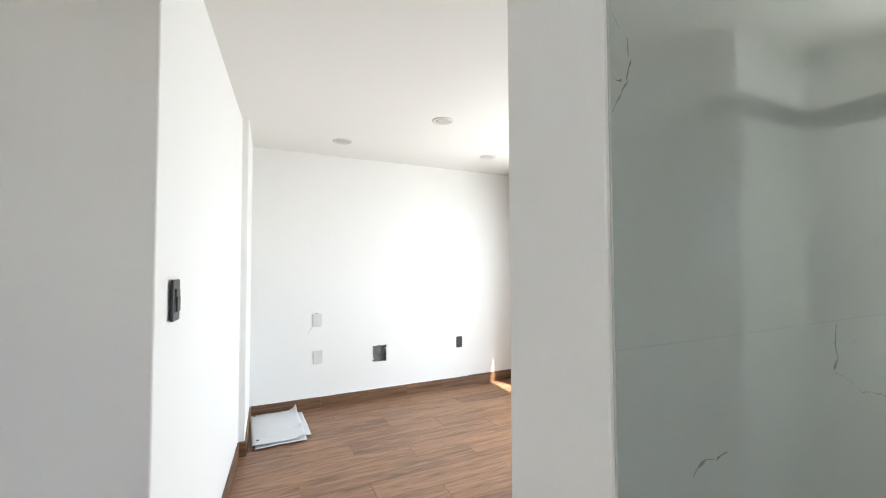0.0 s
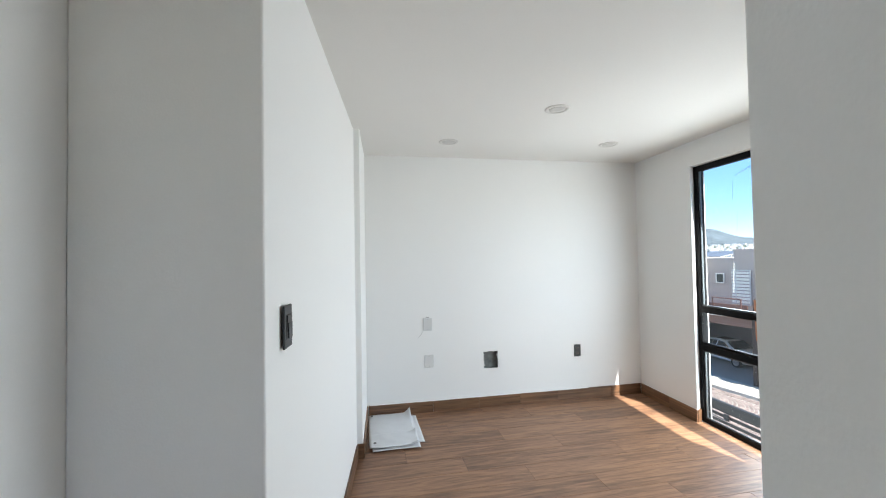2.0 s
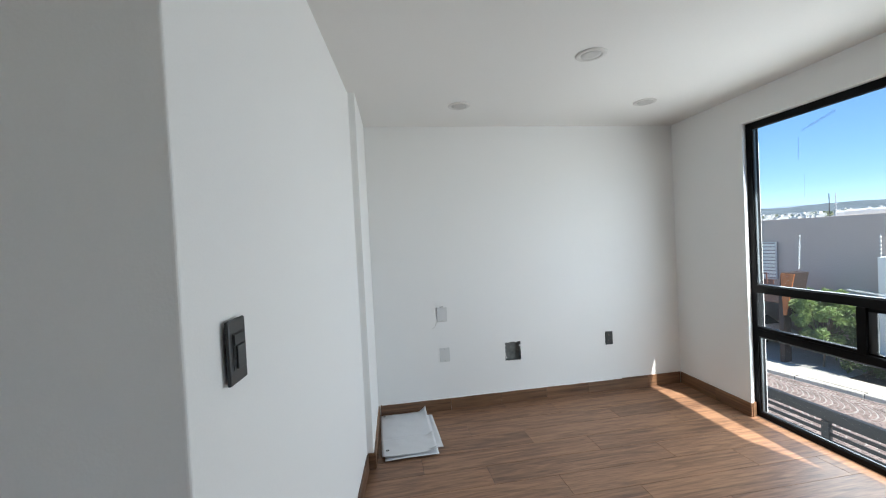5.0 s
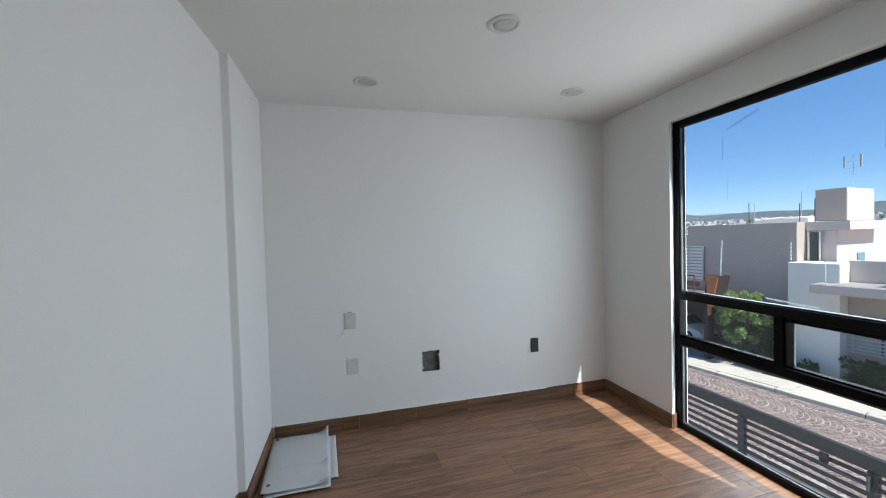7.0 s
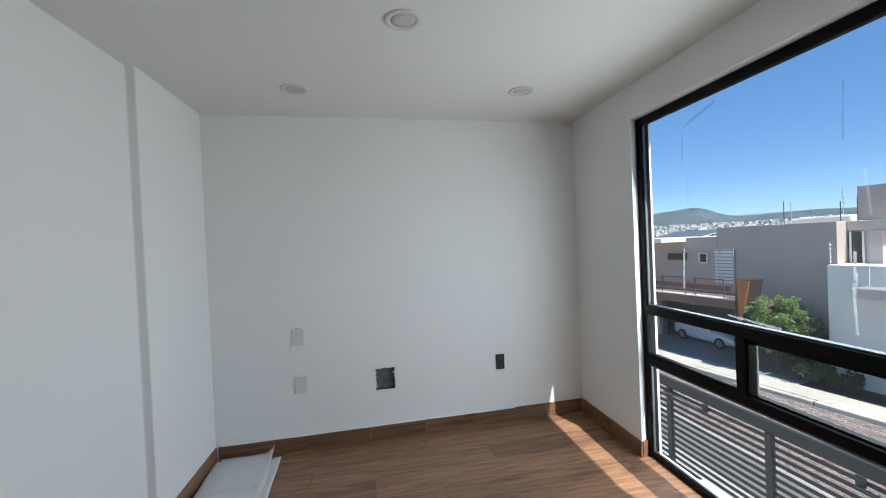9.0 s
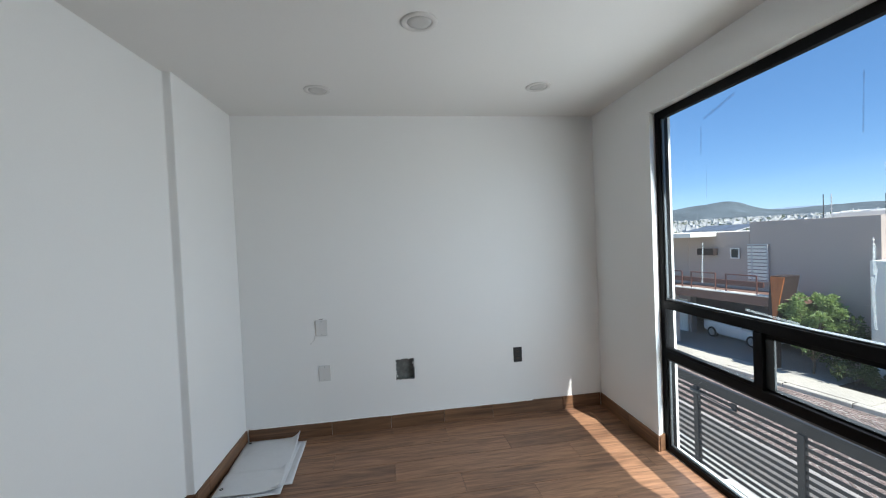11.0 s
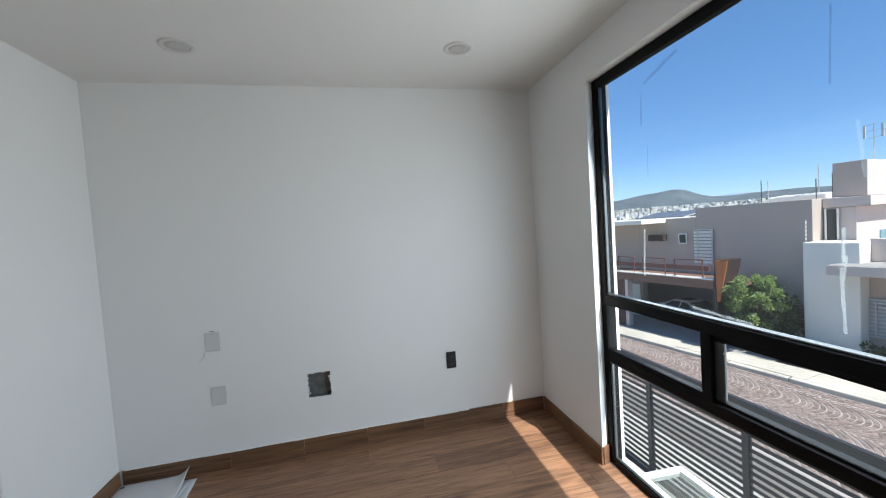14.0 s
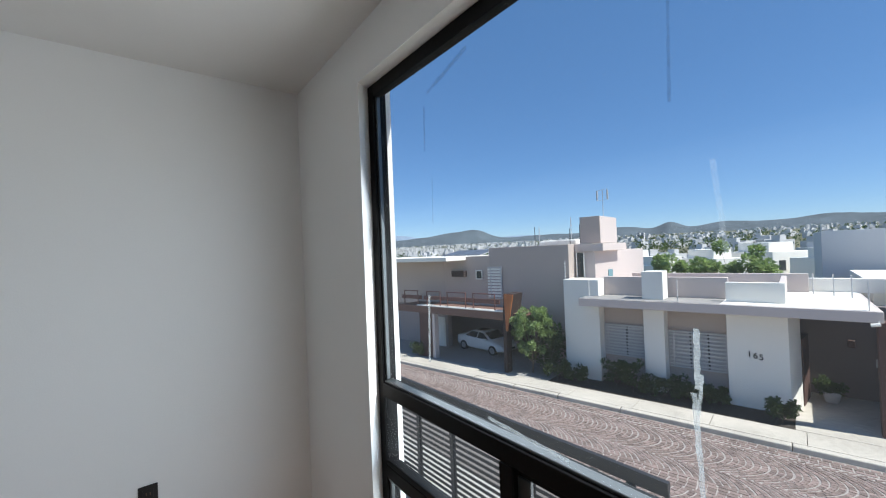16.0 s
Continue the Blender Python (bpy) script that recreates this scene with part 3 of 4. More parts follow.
def sheet(x0, x1, y0, y1, z, skew, seed, curl=0.0):
    bm = bmesh.new()
    nx, ny = 22, 30
    grid = []
    for lift in (0.0, -0.0025):
        rows = []
        for i in range(nx + 1):
            col = []
            for j in range(ny + 1):
                a, b = i / nx, j / ny
                x = x0 + (x1 - x0) * a + skew * (0.5 - b)
                y = y0 + (y1 - y0) * b
                h = 0.006 * noise.noise((x * 5 + seed, y * 5, seed)) + 0.003 * noise.noise((x * 14, y * 14, seed))
                h += curl * max(0.0, (a - 0.8) / 0.2) ** 2 * max(0.0, (b - 0.72) / 0.28) + 0.6 * curl * max(0.0, (a - 0.7) / 0.3) ** 2 * max(0.0, 1 - b / 0.12)
                col.append(bm.verts.new((x, y, max(z + h, 0.003) + lift)))
            rows.append(col)
        grid.append(rows)
    top, low = grid
    for i in range(nx):
        for j in range(ny):
            bm.faces.new((top[i][j], top[i + 1][j], top[i + 1][j + 1], top[i][j + 1]))
            bm.faces.new((low[i][j], low[i][j + 1], low[i + 1][j + 1], low[i + 1][j]))
    for i in range(nx):
        bm.faces.new((top[i][0], low[i][0], low[i + 1][0], top[i + 1][0]))
        bm.faces.new((top[i][ny], top[i + 1][ny], low[i + 1][ny], low[i][ny]))
    for j in range(ny):
        bm.faces.new((top[0][j], top[0][j + 1], low[0][j + 1], low[0][j]))
        bm.faces.new((top[nx][j], low[nx][j], low[nx][j + 1], top[nx][j + 1]))
    return bm


part("lower_fold", sheet(0.80, 1.215, 3.90, 4.44, 0.007, 0.01, 3.1), VINYL, sheets, smooth=True)
part("middle_fold", sheet(0.81, 1.175, 3.80, 4.42, 0.014, 0.0, 7.7), VINYL, sheets, smooth=True)
part("upper_fold", sheet(0.785, 1.165, 3.84, 4.485, 0.024, 0.01, 1.3, curl=0.05), VINYL, sheets, smooth=True)
part("front_flap", sheet(0.792, 1.170, 3.815, 4.045, 0.034, 0.006, 12.4, curl=0.034), VINYL, sheets, smooth=True)
for x, y in ((0.815, 4.44), (0.83, 3.87)):
    part("eyelet", lathe(bmesh.new(), [(0.004, 0.0), (0.005, 0.002), (0.010, 0.002), (0.011, 0.0)], 16), PLASTIC_BLACK, sheets, "dark metal eyelet", m=pose(x, y, 0.034 if y > 4.1 else 0.044))

# ---- bathroom tiles beside the passage ----


near_wall = bpy.data.objects["wall_near"]
tiles = []
for z0, z1 in ((0.002, 0.6898), (0.69, 1.2898), (1.29, 1.8898), (1.89, 2.428)):
    for x0 in (1.044, 2.245):
        tiles.append(part("wall_tile", bm_box(x0, min(x0 + 1.2007, 3.44), 0.766, 0.7690, z0, z1), TILE, near_wall, "polished marble-look wall tile"))


# dark crack-like veins printed in the marble
def vein(tile, pts, width, seed):
    r = random.Random(seed)
    bm = bmesh.new()
    line = []
    for (xa, za), (xb, zb) in zip(pts, pts[1:]):
        n_ = max(3, int(math.hypot(xb - xa, zb - za) / 0.004))
        for k in range(n_):
            f_ = k / n_
            line.append((xa + (xb - xa) * f_ + 0.004 * noise.noise((k * 0.35, seed, xa * 9)), za + (zb - za) * f_ + 0.004 * noise.noise((k * 0.35, seed + 5, za * 9))))
    last = None
    for x, z in line:
        w_ = width * r.uniform(0.2, 1.0) * (1.8 if r.random() < 0.12 else 1.0)
        cur = (bm.verts.new((x - w_, 0.7656, z + w_ * 0.5)), bm.verts.new((x + w_, 0.7656, z - w_ * 0.5)))
        if last:
            bm.faces.new((last[0], last[1], cur[1], cur[0]))
        last = cur
    return part("vein", bm, VEIN, tile, "thin dark crack-like marble vein")


VEIN = material("dark_marble_vein", (0.215, 0.225, 0.205), 0.2, amount=0.5, big=30, grain=150)
for pts, width, row in (
    ([(1.046, 1.594), (1.066, 1.575), (1.071, 1.555), (1.066, 1.533), (1.057, 1.520), (1.046, 1.500)], 0.0011, 4),
    ([(1.046, 1.534), (1.056, 1.531), (1.062, 1.536)], 0.0014, 4),
    ([(1.44, 1.225), (1.475, 1.212), (1.52, 1.188), (1.60, 1.170)], 0.0022, 2),
    ([(1.452, 1.285), (1.446, 1.262), (1.452, 1.240), (1.436, 1.224)], 0.0026, 2),
    ([(1.50, 1.262), (1.512, 1.252)], 0.0025, 2),
    ([(1.146, 1.158), (1.165, 1.170), (1.185, 1.166), (1.207, 1.171)], 0.0019, 2),
    ([(1.160, 1.150), (1.168, 1.142)], 0.0014, 2),
):
    vein(tiles[row], pts, width, int(pts[0][0] * 1000) + len(pts))
# dark band between the tiles and the paint
part("band", bm_box(2.74, 3.36, -1.2, -0.02, 2.041, 2.149), PLASTIC_BLACK, bpy.data.objects["wall_bath"], "dark band above the bathroom tiles")

part("band", bm_box(-0.012, -0.001, -4.52, -4.09, 2.041, 2.149), PLASTIC_BLACK, bpy.data.objects["wall_window"], "dark band above the bathroom tiles")

# ---- the street: local x along the street, local y away from the window ----
ST_M = pose(0, 0, 0, 0, 0, -80.9)
G = -4.0


def sbox(name, s0, s1, d0, d1, z0, z1, mat, label="", category="", parent=None, bevel=0.012, group="", kind=""):
    bm = bm_box(s0, s1, d0, d1, z0, z1, bevel=bevel)
    if parent:
        return part(name, bm, mat, parent, label)
    return thing(name, bm, mat, label, category, group, kind, m=ST_M)


thing("road", prism([(-33.5, 16.829), (-33, 16.6), (40, 4.0), (40, 16.829)], G - 0.1, G - 0.012), JOINT, kind="structure", label="pale sand bed of the cobbled street", m=ST_M)
pavement = sbox("pavement", -60, 40, 16.83, 18.05, G - 0.1, G + 0.115, SOIL, kind="structure", label="pale concrete pavement slabs with a kerb", bevel=0)
kr = random.Random(2)
at_ = -30.0
while at_ < 6:
    ln = kr.uniform(1.7, 2.2)
    part("kerb_stone", bm_box(at_, at_ + ln - 0.012, 16.80, 17.04, G - 0.09, G + 0.13 + kr.uniform(-0.012, 0.006), bevel=0.03), CONCRETE, pavement)
    part("paving_slab", bm_box(at_ + 0.3, at_ + 0.3 + ln - 0.012, 17.052, 18.04, G - 0.05, G + 0.125 + kr.uniform(-0.006, 0.006), bevel=0.008), CONCRETE, pavement)
    at_ += ln
sbox("flower_bed", -9.6, -2.0, 18.08, 19.9, G - 0.1, G + 0.10, SOIL, kind="structure", label="dark planting bed", bevel=0)
sbox("driveway", -60, -9.6, 18.05, 24, G - 0.1, G + 0.11, ASPHALT, kind="structure", label="grey concrete driveway", bevel=0)
sbox("porch_floor", -2.0, 20, 18.05, 24, G - 0.1, G + 0.13, CONCRETE, kind="structure", label="pale concrete porch floor", bevel=0)
sbox("forecourt", -60, 40, 3.9, 11.9, -5.8, -5.6, CONCRETE, kind="structure", label="pale concrete forecourt", bevel=0)

# --- the low house with the number
low_house = holder("low_house", ST_M, "low house with white piers, mauve walls and a flat roof", "house")
sbox("pier", -9.3, -7.83, 19.3, 20.4, G, 0.16, OUTPAINT, parent=low_house, label="white rendered pier")
sbox("wall", -7.83, -3.64, 19.85, 20.2, G, -0.8, MAUVE, parent=low_house)
sbox("pier", -6.2, -5.5, 19.3, 19.85, G, -0.8, OUTPAINT, parent=low_house, label="white rendered pier")
sbox("pier", -6.12, -5.42, 19.0, 19.7, -0.49, 0.52, OUTPAINT, parent=low_house, label="white block above the roof edge")
part("number_wall", prism([(-3.64, 19.3), (-2.075, 19.3), (-1.80, 20.28), (-1.80, 21.99), (-3.64, 21.99)], G, -0.8, 0.012), OUTPAINT, low_house, "white rendered wall with house number")
sbox("roof_slab", -8.33, -0.15, 18.5, 27.0, -0.8, -0.5, PINK, parent=low_house, label="flat roof slab with mauve edge")
sbox("roof_deck", -3.7, -0.25, 18.6, 26.9, -0.499, -0.488, OUTPAINT, parent=low_house, bevel=0)
sbox("parapet", -7.85, -3.62, 20.0, 20.2, -0.499, 0.25, PINK, parent=low_house)
sbox("parapet_end", -8.3, -7.86, 19.4, 20.2, -0.499, 0.15, OUTPAINT, parent=low_house)
sbox("front_parapet", -3.62, -2.1, 19.3, 19.5, -0.487, 0.15, OUTPAINT, parent=low_house, label="white parapet above the number wall")
sbox("side_parapet", -2.25, -2.1, 19.501, 22.6, -0.487, 0.145, PINK, parent=low_house)
sbox("roof_topping", -8.3, -3.71, 18.53, 19.98, -0.499, -0.492, ASPHALT, parent=low_house, label="weathered grey roof edge", bevel=0)
sbox("parapet_back", -7.6, -1.5, 23.0, 23.2, -0.499, 0.2, PINK, parent=low_house)
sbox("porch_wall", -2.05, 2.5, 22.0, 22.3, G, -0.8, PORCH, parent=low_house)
part("door", prism([(-1.795, 20.32), (-1.76, 20.31), (-1.60, 21.5), (-1.795, 21.5)], G + 0.14, -1.73, 0.006), BROWN, low_house, "dark brown front door")
# Unseen wall, added so that its shadow covers the porch floor.
sbox("porch_shade_wall", 0.55, 0.8, 18.95, 22.0, G, -0.81, PORCH, parent=low_house, label="unseen brown wall added to shade the porch")
sbox("column", -0.25, 0.1, 18.7, 19.05, G, -0.8, BROWN, parent=low_house, label="dark brown porch column")


def louvre_window(s0, s1, z0, z1, d, parent, n=9, share=0.22, uprights=1, back=None, bars=None):
    """A window with a pale blind behind horizontal bars; the bars' short ends show past the frame."""
    w = part("window", bm_box(s0, s1, d - 0.02, d + 0.02, z0, z1), back or BLIND, parent, "window with a grey blind behind pale bars")
    side = s0 + 0.16
    for a in ((s0, s1, z1 - 0.05, z1), (s0, s1, z0, z0 + 0.05), (side, side + 0.05, z0 + 0.05, z1 - 0.05), (s1 - 0.05, s1, z0 + 0.05, z1 - 0.05)):
        part("frame", bm_box(a[0], a[1], d - 0.10, d - 0.052, a[2], a[3], bevel=0.006), LOUVRE, w)
    for k in range(uprights):
        sm = side + (s1 - side) * (k + 1) / (uprights + 1)
        part("upright", bm_box(sm - 0.025, sm + 0.025, d - 0.051, d - 0.021, z0, z1), FENCE, w)
    for i in range(n):
        z = z0 + 0.06 + (z1 - z0 - 0.12) * (i + 0.5) / n
        h = (z1 - z0 - 0.12) / n * share
        part("slat", bm_box(s0 + 0.004, side - 0.004, d - 0.09, d - 0.055, z - h, z + h), bars or LOUVRE, w)
        part("slat", bm_box(side + 0.054, s1 - 0.054, d - 0.09, d - 0.055, z - h, z + h), bars or LOUVRE, w)


louvre_window(-7.83, -6.24, -2.88, -1.65, 19.83, low_house)
louvre_window(-5.49, -3.68, -3.02, -1.69, 19.83, low_house, uprights=2)

# --- the two-storey house with the carport
tall_house = holder("two_storey_house", ST_M, "two-storey mauve house with a carport balcony and roof tower", "house")
sbox("wall", -13.5, -9.28, 19.9, 28.0, -1.43, 1.65, MAUVE, parent=tall_house)
sbox("wall", -16.5, -13.51, 19.9, 28.0, -1.43, 1.25, MAUVE, parent=tall_house)
sbox("lower_wall", -10.74, -9.28, 19.9, 23.9, G, -1.431, MAUVE, parent=tall_house)
# Carport shade is put into the darker mauve of its inner walls.
sbox("carport_back", -30, -10.75, 23.2, 23.6, G, -1.431, MAUVE_SHADE, parent=tall_house)
# Sunlit side: the light is put into paler render than the front.
sbox("wall", -9.27, -8.4, 20.6, 28.0, G, 1.3, PINK, parent=tall_house, label="side wall with its sunlit look put into paler render")
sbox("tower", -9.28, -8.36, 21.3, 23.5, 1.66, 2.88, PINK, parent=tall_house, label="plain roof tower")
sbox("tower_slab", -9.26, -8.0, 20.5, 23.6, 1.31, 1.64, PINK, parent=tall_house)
# Thin skin that paints the front's shade over the pale tower.
sbox("tower_shade_face", -9.285, -8.365, 21.262, 21.298, 1.665, 2.885, MAUVE, parent=tall_house, label="thin mauve skin putting shade on the tower front", bevel=0.006)
sbox("side_window", -8.398, -8.36, 22.15, 22.72, -0.02, 0.42, TINTED, parent=tall_house, label="small blue-tinted side window")
sbox("door_frame", -9.22, -9.16, 20.50, 20.535, 0.17, 1.27, OUTPAINT, parent=tall_house)
sbox("door_frame", -8.88, -8.82, 20.50, 20.535, 0.17, 1.27, OUTPAINT, parent=tall_house)
sbox("upper_door", -9.2, -8.85, 20.54, 20.59, 0.17, 1.25, DARKGLASS, parent=tall_house)
sbox("white_roof", -30, -15.0, 18.3, 24.0, 1.06, 1.26, OUTPAINT, parent=tall_house, label="white flat roof edge")
sbox("left_wall", -30, -16.51, 19.9, 24.0, -1.43, 1.05, MAUVE, parent=tall_house)
# The darker mauve behind these slats paints the shade of the gaps.
louvre_window(-13.55, -12.72, -0.89, 0.70, 19.88, tall_house, 10, 0.36, 0, MAUVE_SHADE, OUTPAINT)
small_window = sbox("small_window", -14.28, -13.94, 19.84, 19.895, 0.09, 0.49, DARKGLASS, parent=tall_house)
for a in ((-14.32, -14.27, 0.05, 0.53), (-13.95, -13.90, 0.05, 0.53), (-14.269, -13.951, 0.48, 0.53), (-14.269, -13.951, 0.05, 0.10)):
    part("frame", bm_box(a[0], a[1], 19.81, 19.838, a[2], a[3], bevel=0.005), OUTPAINT, small_window)
sbox("vent_hood", -15.78, -14.95, 19.6, 19.895, 0.19, 0.5, DARKBROWN, parent=tall_house)
sbox("balcony_beam", -18.6, -11.62, 18.12, 18.35, -1.60, -1.24, BEAM, parent=tall_house, label="brown balcony fascia")
sbox("balcony_floor", -18.6, -10.76, 18.351, 19.89, -1.42, -1.29, BEAM, parent=tall_house)
sbox("balcony_ledge", -17.0, -11.62, 18.08, 18.40, -1.239, -1.19, OUTPAINT, parent=tall_house)
sbox("carport_post", -16.95, -16.05, 18.2, 18.5, G, -1.61, BROWN, parent=tall_house)
sbox("carport_post", -16.04, -15.86, 18.2, 18.5, G, -1.61, PINK, parent=tall_house, label="pale narrow carport post")
sbox("store_wall", -30, -16.9, 20.42, 20.8, G, -1.44, MAUVE_SHADE, parent=tall_house)
sbox("carport_door", -17.8, -17.05, 20.36, 20.415, G + 0.12, -2.2, OUTPAINT, parent=tall_house, label="white door in the carport")
def tapered(name, d0, d1, outline, mat, label=""):
    """A board with an upright tapering outline of (s, z) corners."""
    bm = bmesh.new()
    a, b = ([bm.verts.new((s_, d_, z_)) for s_, z_ in outline] for d_ in (d0, d1))
    bm.faces.new(a)
    bm.faces.new(b[::-1])
    for i in range(len(outline)):
        k = (i + 1) % len(outline)
        bm.faces.new((a[i], b[i], b[k], a[k]))
    return part(name, bm, mat, tall_house, label)


tapered("orange_panel", 18.10, 18.16, [(-11.55, -0.45), (-11.09, -0.45), (-11.41, -2.05), (-11.50, -2.05)], ORANGE, "slanted orange-brown clad panel tapering downwards")
tapered("panel_back", 18.164, 18.95, [(-11.56, -0.42), (-11.09, -0.42), (-11.41, -2.05), (-11.50, -2.05)], DARKBROWN, "dark brown tapering return of the panel")
tapered("panel_post", 18.10, 18.5, [(-11.64, -1.45), (-11.551, -0.45), (-11.505, -2.05), (-11.47, -2.06), (-11.50, G), (-11.66, G)], DARKBROWN, "dark brown post under the panel")
for s0, s1 in ((-18.07, -16.99), (-16.39, -15.41), (-14.98, -13.78), (-13.37, -12.10)):
    rail = part("railing", bm_box(s0, s1, 18.20, 18.25, -0.50, -0.45, bevel=0.01), RAILRED, tall_house)
    for sp in (s0 + 0.025, s1 - 0.025):
        part("rail_post", tube(bmesh.new(), (sp, 18.225, -1.19), (sp, 18.225, -0.501), 0.028), RAILRED, rail)
    part("rail_board", bm_box(s0 - 0.25, s1 + 0.2, 18.26, 18.31, -0.92, -0.72, bevel=0.01), RAILRED, rail)

sbox("grey_building", -0.75, 30, 33, 45, G, 1.85, SLATEWALL, "large plain blue-grey building wall", "building")

# --- the slatted steel fence in front of the house
FD, FTOP, FG = 10.85, -2.32, -5.6
# the fence runs along the house, a little askew to the street
SKEW = math.tan(radians(9.8))
FENCE_M = ST_M @ pose(-6.9, FD, 0, 0, 0, -9.8) @ Matrix.Translation((6.9, -FD, 0))
fence = holder("fence", FENCE_M, "grey steel fence of horizontal slats with posts", "fence")
posts = [-12.2, -10.4, -8.87, -6.23, -4.05]
sbox("top_rail", -14.0, -3.43, FD - 0.05, FD + 0.05, FTOP - 0.13, FTOP, FENCE, parent=fence, bevel=0.005)
sbox("top_plate", -14.0, -3.43, FD - 0.03, FD + 0.03, FTOP - 0.25, FTOP - 0.131, FENCE, parent=fence, bevel=0.003)
sbox("bottom_rail", -14.0, -3.43, FD - 0.04, FD + 0.04, FG + 0.12, FG + 0.27, FENCE, parent=fence, bevel=0.005)
for s0 in posts:
    sbox("post", s0 - 0.07, s0 + 0.07, FD - 0.06, FD + 0.04, FG - 0.02, FTOP - 0.251, FENCE, parent=fence, bevel=0.005)
for s0 in (-7.72, -4.72):
    sbox("bracket", s0 - 0.07, s0 + 0.07, FD - 0.07, FD - 0.031, FTOP - 0.42, FTOP - 0.251, FENCE, parent=fence, bevel=0.008)
latch = sbox("latch", -9.01, -8.73, FD - 0.10, FD - 0.061, FTOP - 0.40, FTOP - 0.34, GASKET, parent=fence, label="steel gate latch", bevel=0.008)
part("bolt", tube(tube(bmesh.new(), (-8.71, FD - 0.09, FTOP - 0.30), (-8.71, FD - 0.09, FTOP - 0.50), 0.016), (-8.71, FD - 0.09, FTOP - 0.36), (-7.70, FD - 0.09, FTOP - 0.40), 0.014), GASKET, latch)
part("gate_arm", tube(tube(bmesh.new(), (-4.75, FD - 0.10, FTOP - 0.42), (-4.07, FD - 0.10, FTOP - 0.47), 0.022), (-4.07, FD - 0.10, FTOP - 0.30), (-4.07, FD - 0.10, FTOP - 0.55), 0.03), GASKET, fence, "steel gate closer arm")
PITCH = 0.152
for a, b in zip([-14.0] + posts, posts + [-3.43]):
    me = finish(bm_box(a + 0.07, b - 0.07, FD - 0.02, FD + 0.0, -0.037, 0.037), "slat", FENCE)
    z = FTOP - 0.345
    while z > FG + 0.34:
        ob = new("slat", me)
        ob.parent, ob.matrix_local = fence, Matrix.Translation((0, 0, z))
        z -= PITCH
sbox("boundary_wall", -3.40, -2.9, 9.9, 10.5, FG - 0.02, -2.75, OUTPAINT, "white rendered gate pillar", "pillar")
# the street drops to the fence: a sandy strip, then an apron painted sun-bright
def slope(name, d0, z0, d1, z1, mat, label):
    bm = bmesh.new()
    a, b = ([bm.verts.new((s_, d_, z_)) for d_, z_ in ((d0, z0), (d1, z1), (d1, z1 - 0.3), (d0, z0 - 0.3))] for s_ in (-60, 40))
    for i in range(4):
        k = (i + 1) % 4
        bm.faces.new((a[i], a[k], b[k], b[i]))
    bm.faces.new(a)
    bm.faces.new(b[::-1])
    thing(name, bm, mat, kind="structure", label=label, m=FENCE_M)


slope("street_slope", 11.631, -4.648, 12.1, G - 0.012, JOINT, "sandy strip falling towards the fence")
# White here puts the sun's brightness on the concrete into the colour.
slope("apron", 10.95, FG + 0.02, 11.63, -4.65, OUTPAINT, "white painted apron sloping down to the fence")

# --- ground: one sheet from the street to the far slopes
def land(x, y):
    """Height of the land at street coordinates: level by the houses, a dip, then a long rise."""
    if y < 14.2:
        return G - 1.9
    if y < 30:
        return G - 0.11
    z = G - 0.11 - 9.0 * min(1.0, (y - 30) / 45)
    if y > 100:
        z += 0.030 * (y - 100) + 7 * noise.noise((x * 0.004, y * 0.004, 0.3)) * min(1, (y - 100) / 200)
    return z


ys = [-300, -60, 0, 14.15, 14.25, 20, 30, 40, 55, 75, 100, 130, 170, 220, 280, 350, 430, 520, 640, 800, 1000, 1250, 1600]
xs = [-1600 + 3200 * i / 64 for i in range(65)]
bm = bmesh.new()
vs = [[bm.verts.new((x, y, land(x, y))) for x in xs] for y in ys]
for a, b in zip(vs, vs[1:]):
    for i in range(len(xs) - 1):
        bm.faces.new((a[i], a[i + 1], b[i + 1], b[i]))
thing("ground", bm, SCRUB, kind="structure", label="dry scrub land rising towards the hills", m=ST_M)

# --- far hills: distance haze is put into their colours
def hills(name, dist, seed, base, peaks, mat, label):
    """A ridge of rounded hills: (bearing, spread in degrees, height as a share of the distance)."""
    bm = bmesh.new()
    ridge, mid, foot = [], [], []
    for i in range(641):
        deg = -80 + 160 * i / 640
        a = radians(deg)
        h = base + sum(p * math.exp(-((deg - b) / w) ** 2) for b, w, p in peaks)
        h += 0.0011 * noise.noise((deg * 0.35, seed, 4)) + 0.0006 * noise.noise((deg * 1.3, seed, 7))
        for line, f, g in ((ridge, 1.0, h * dist), (mid, 0.9, h * dist * (0.55 + 0.05 * noise.noise((deg * 0.9, seed, 1)))), (foot, 0.72, -40)):
            line.append(bm.verts.new((dist * f * math.sin(a), dist * f * math.cos(a), g)))
    for lo, hi in ((foot, mid), (mid, ridge)):
        for i in range(640):
            bm.faces.new((lo[i], lo[i + 1], hi[i + 1], hi[i]))
    thing(name, bm, mat, kind="structure", label=label, m=ST_M, smooth=True)


hills("backdrop_hills", 3600, 2.4, 0.0305, ((-36.8, 2.6, 0.0225), (-40.6, 2.2, 0.0135), (-44.0, 2.4, 0.007), (-56.0, 6.0, 0.016), (-26.0, 3.5, 0.004), (-17.2, 3.2, 0.011), (-11.6, 1.5, 0.016), (-6.0, 2.6, 0.011), (-2.0, 2.2, 0.005), (2.6, 3.0, 0.011), (10.0, 6.0, 0.008), (25.0, 10.0, 0.012)), HILL, "hills beyond the town with haze put into their blue-green")
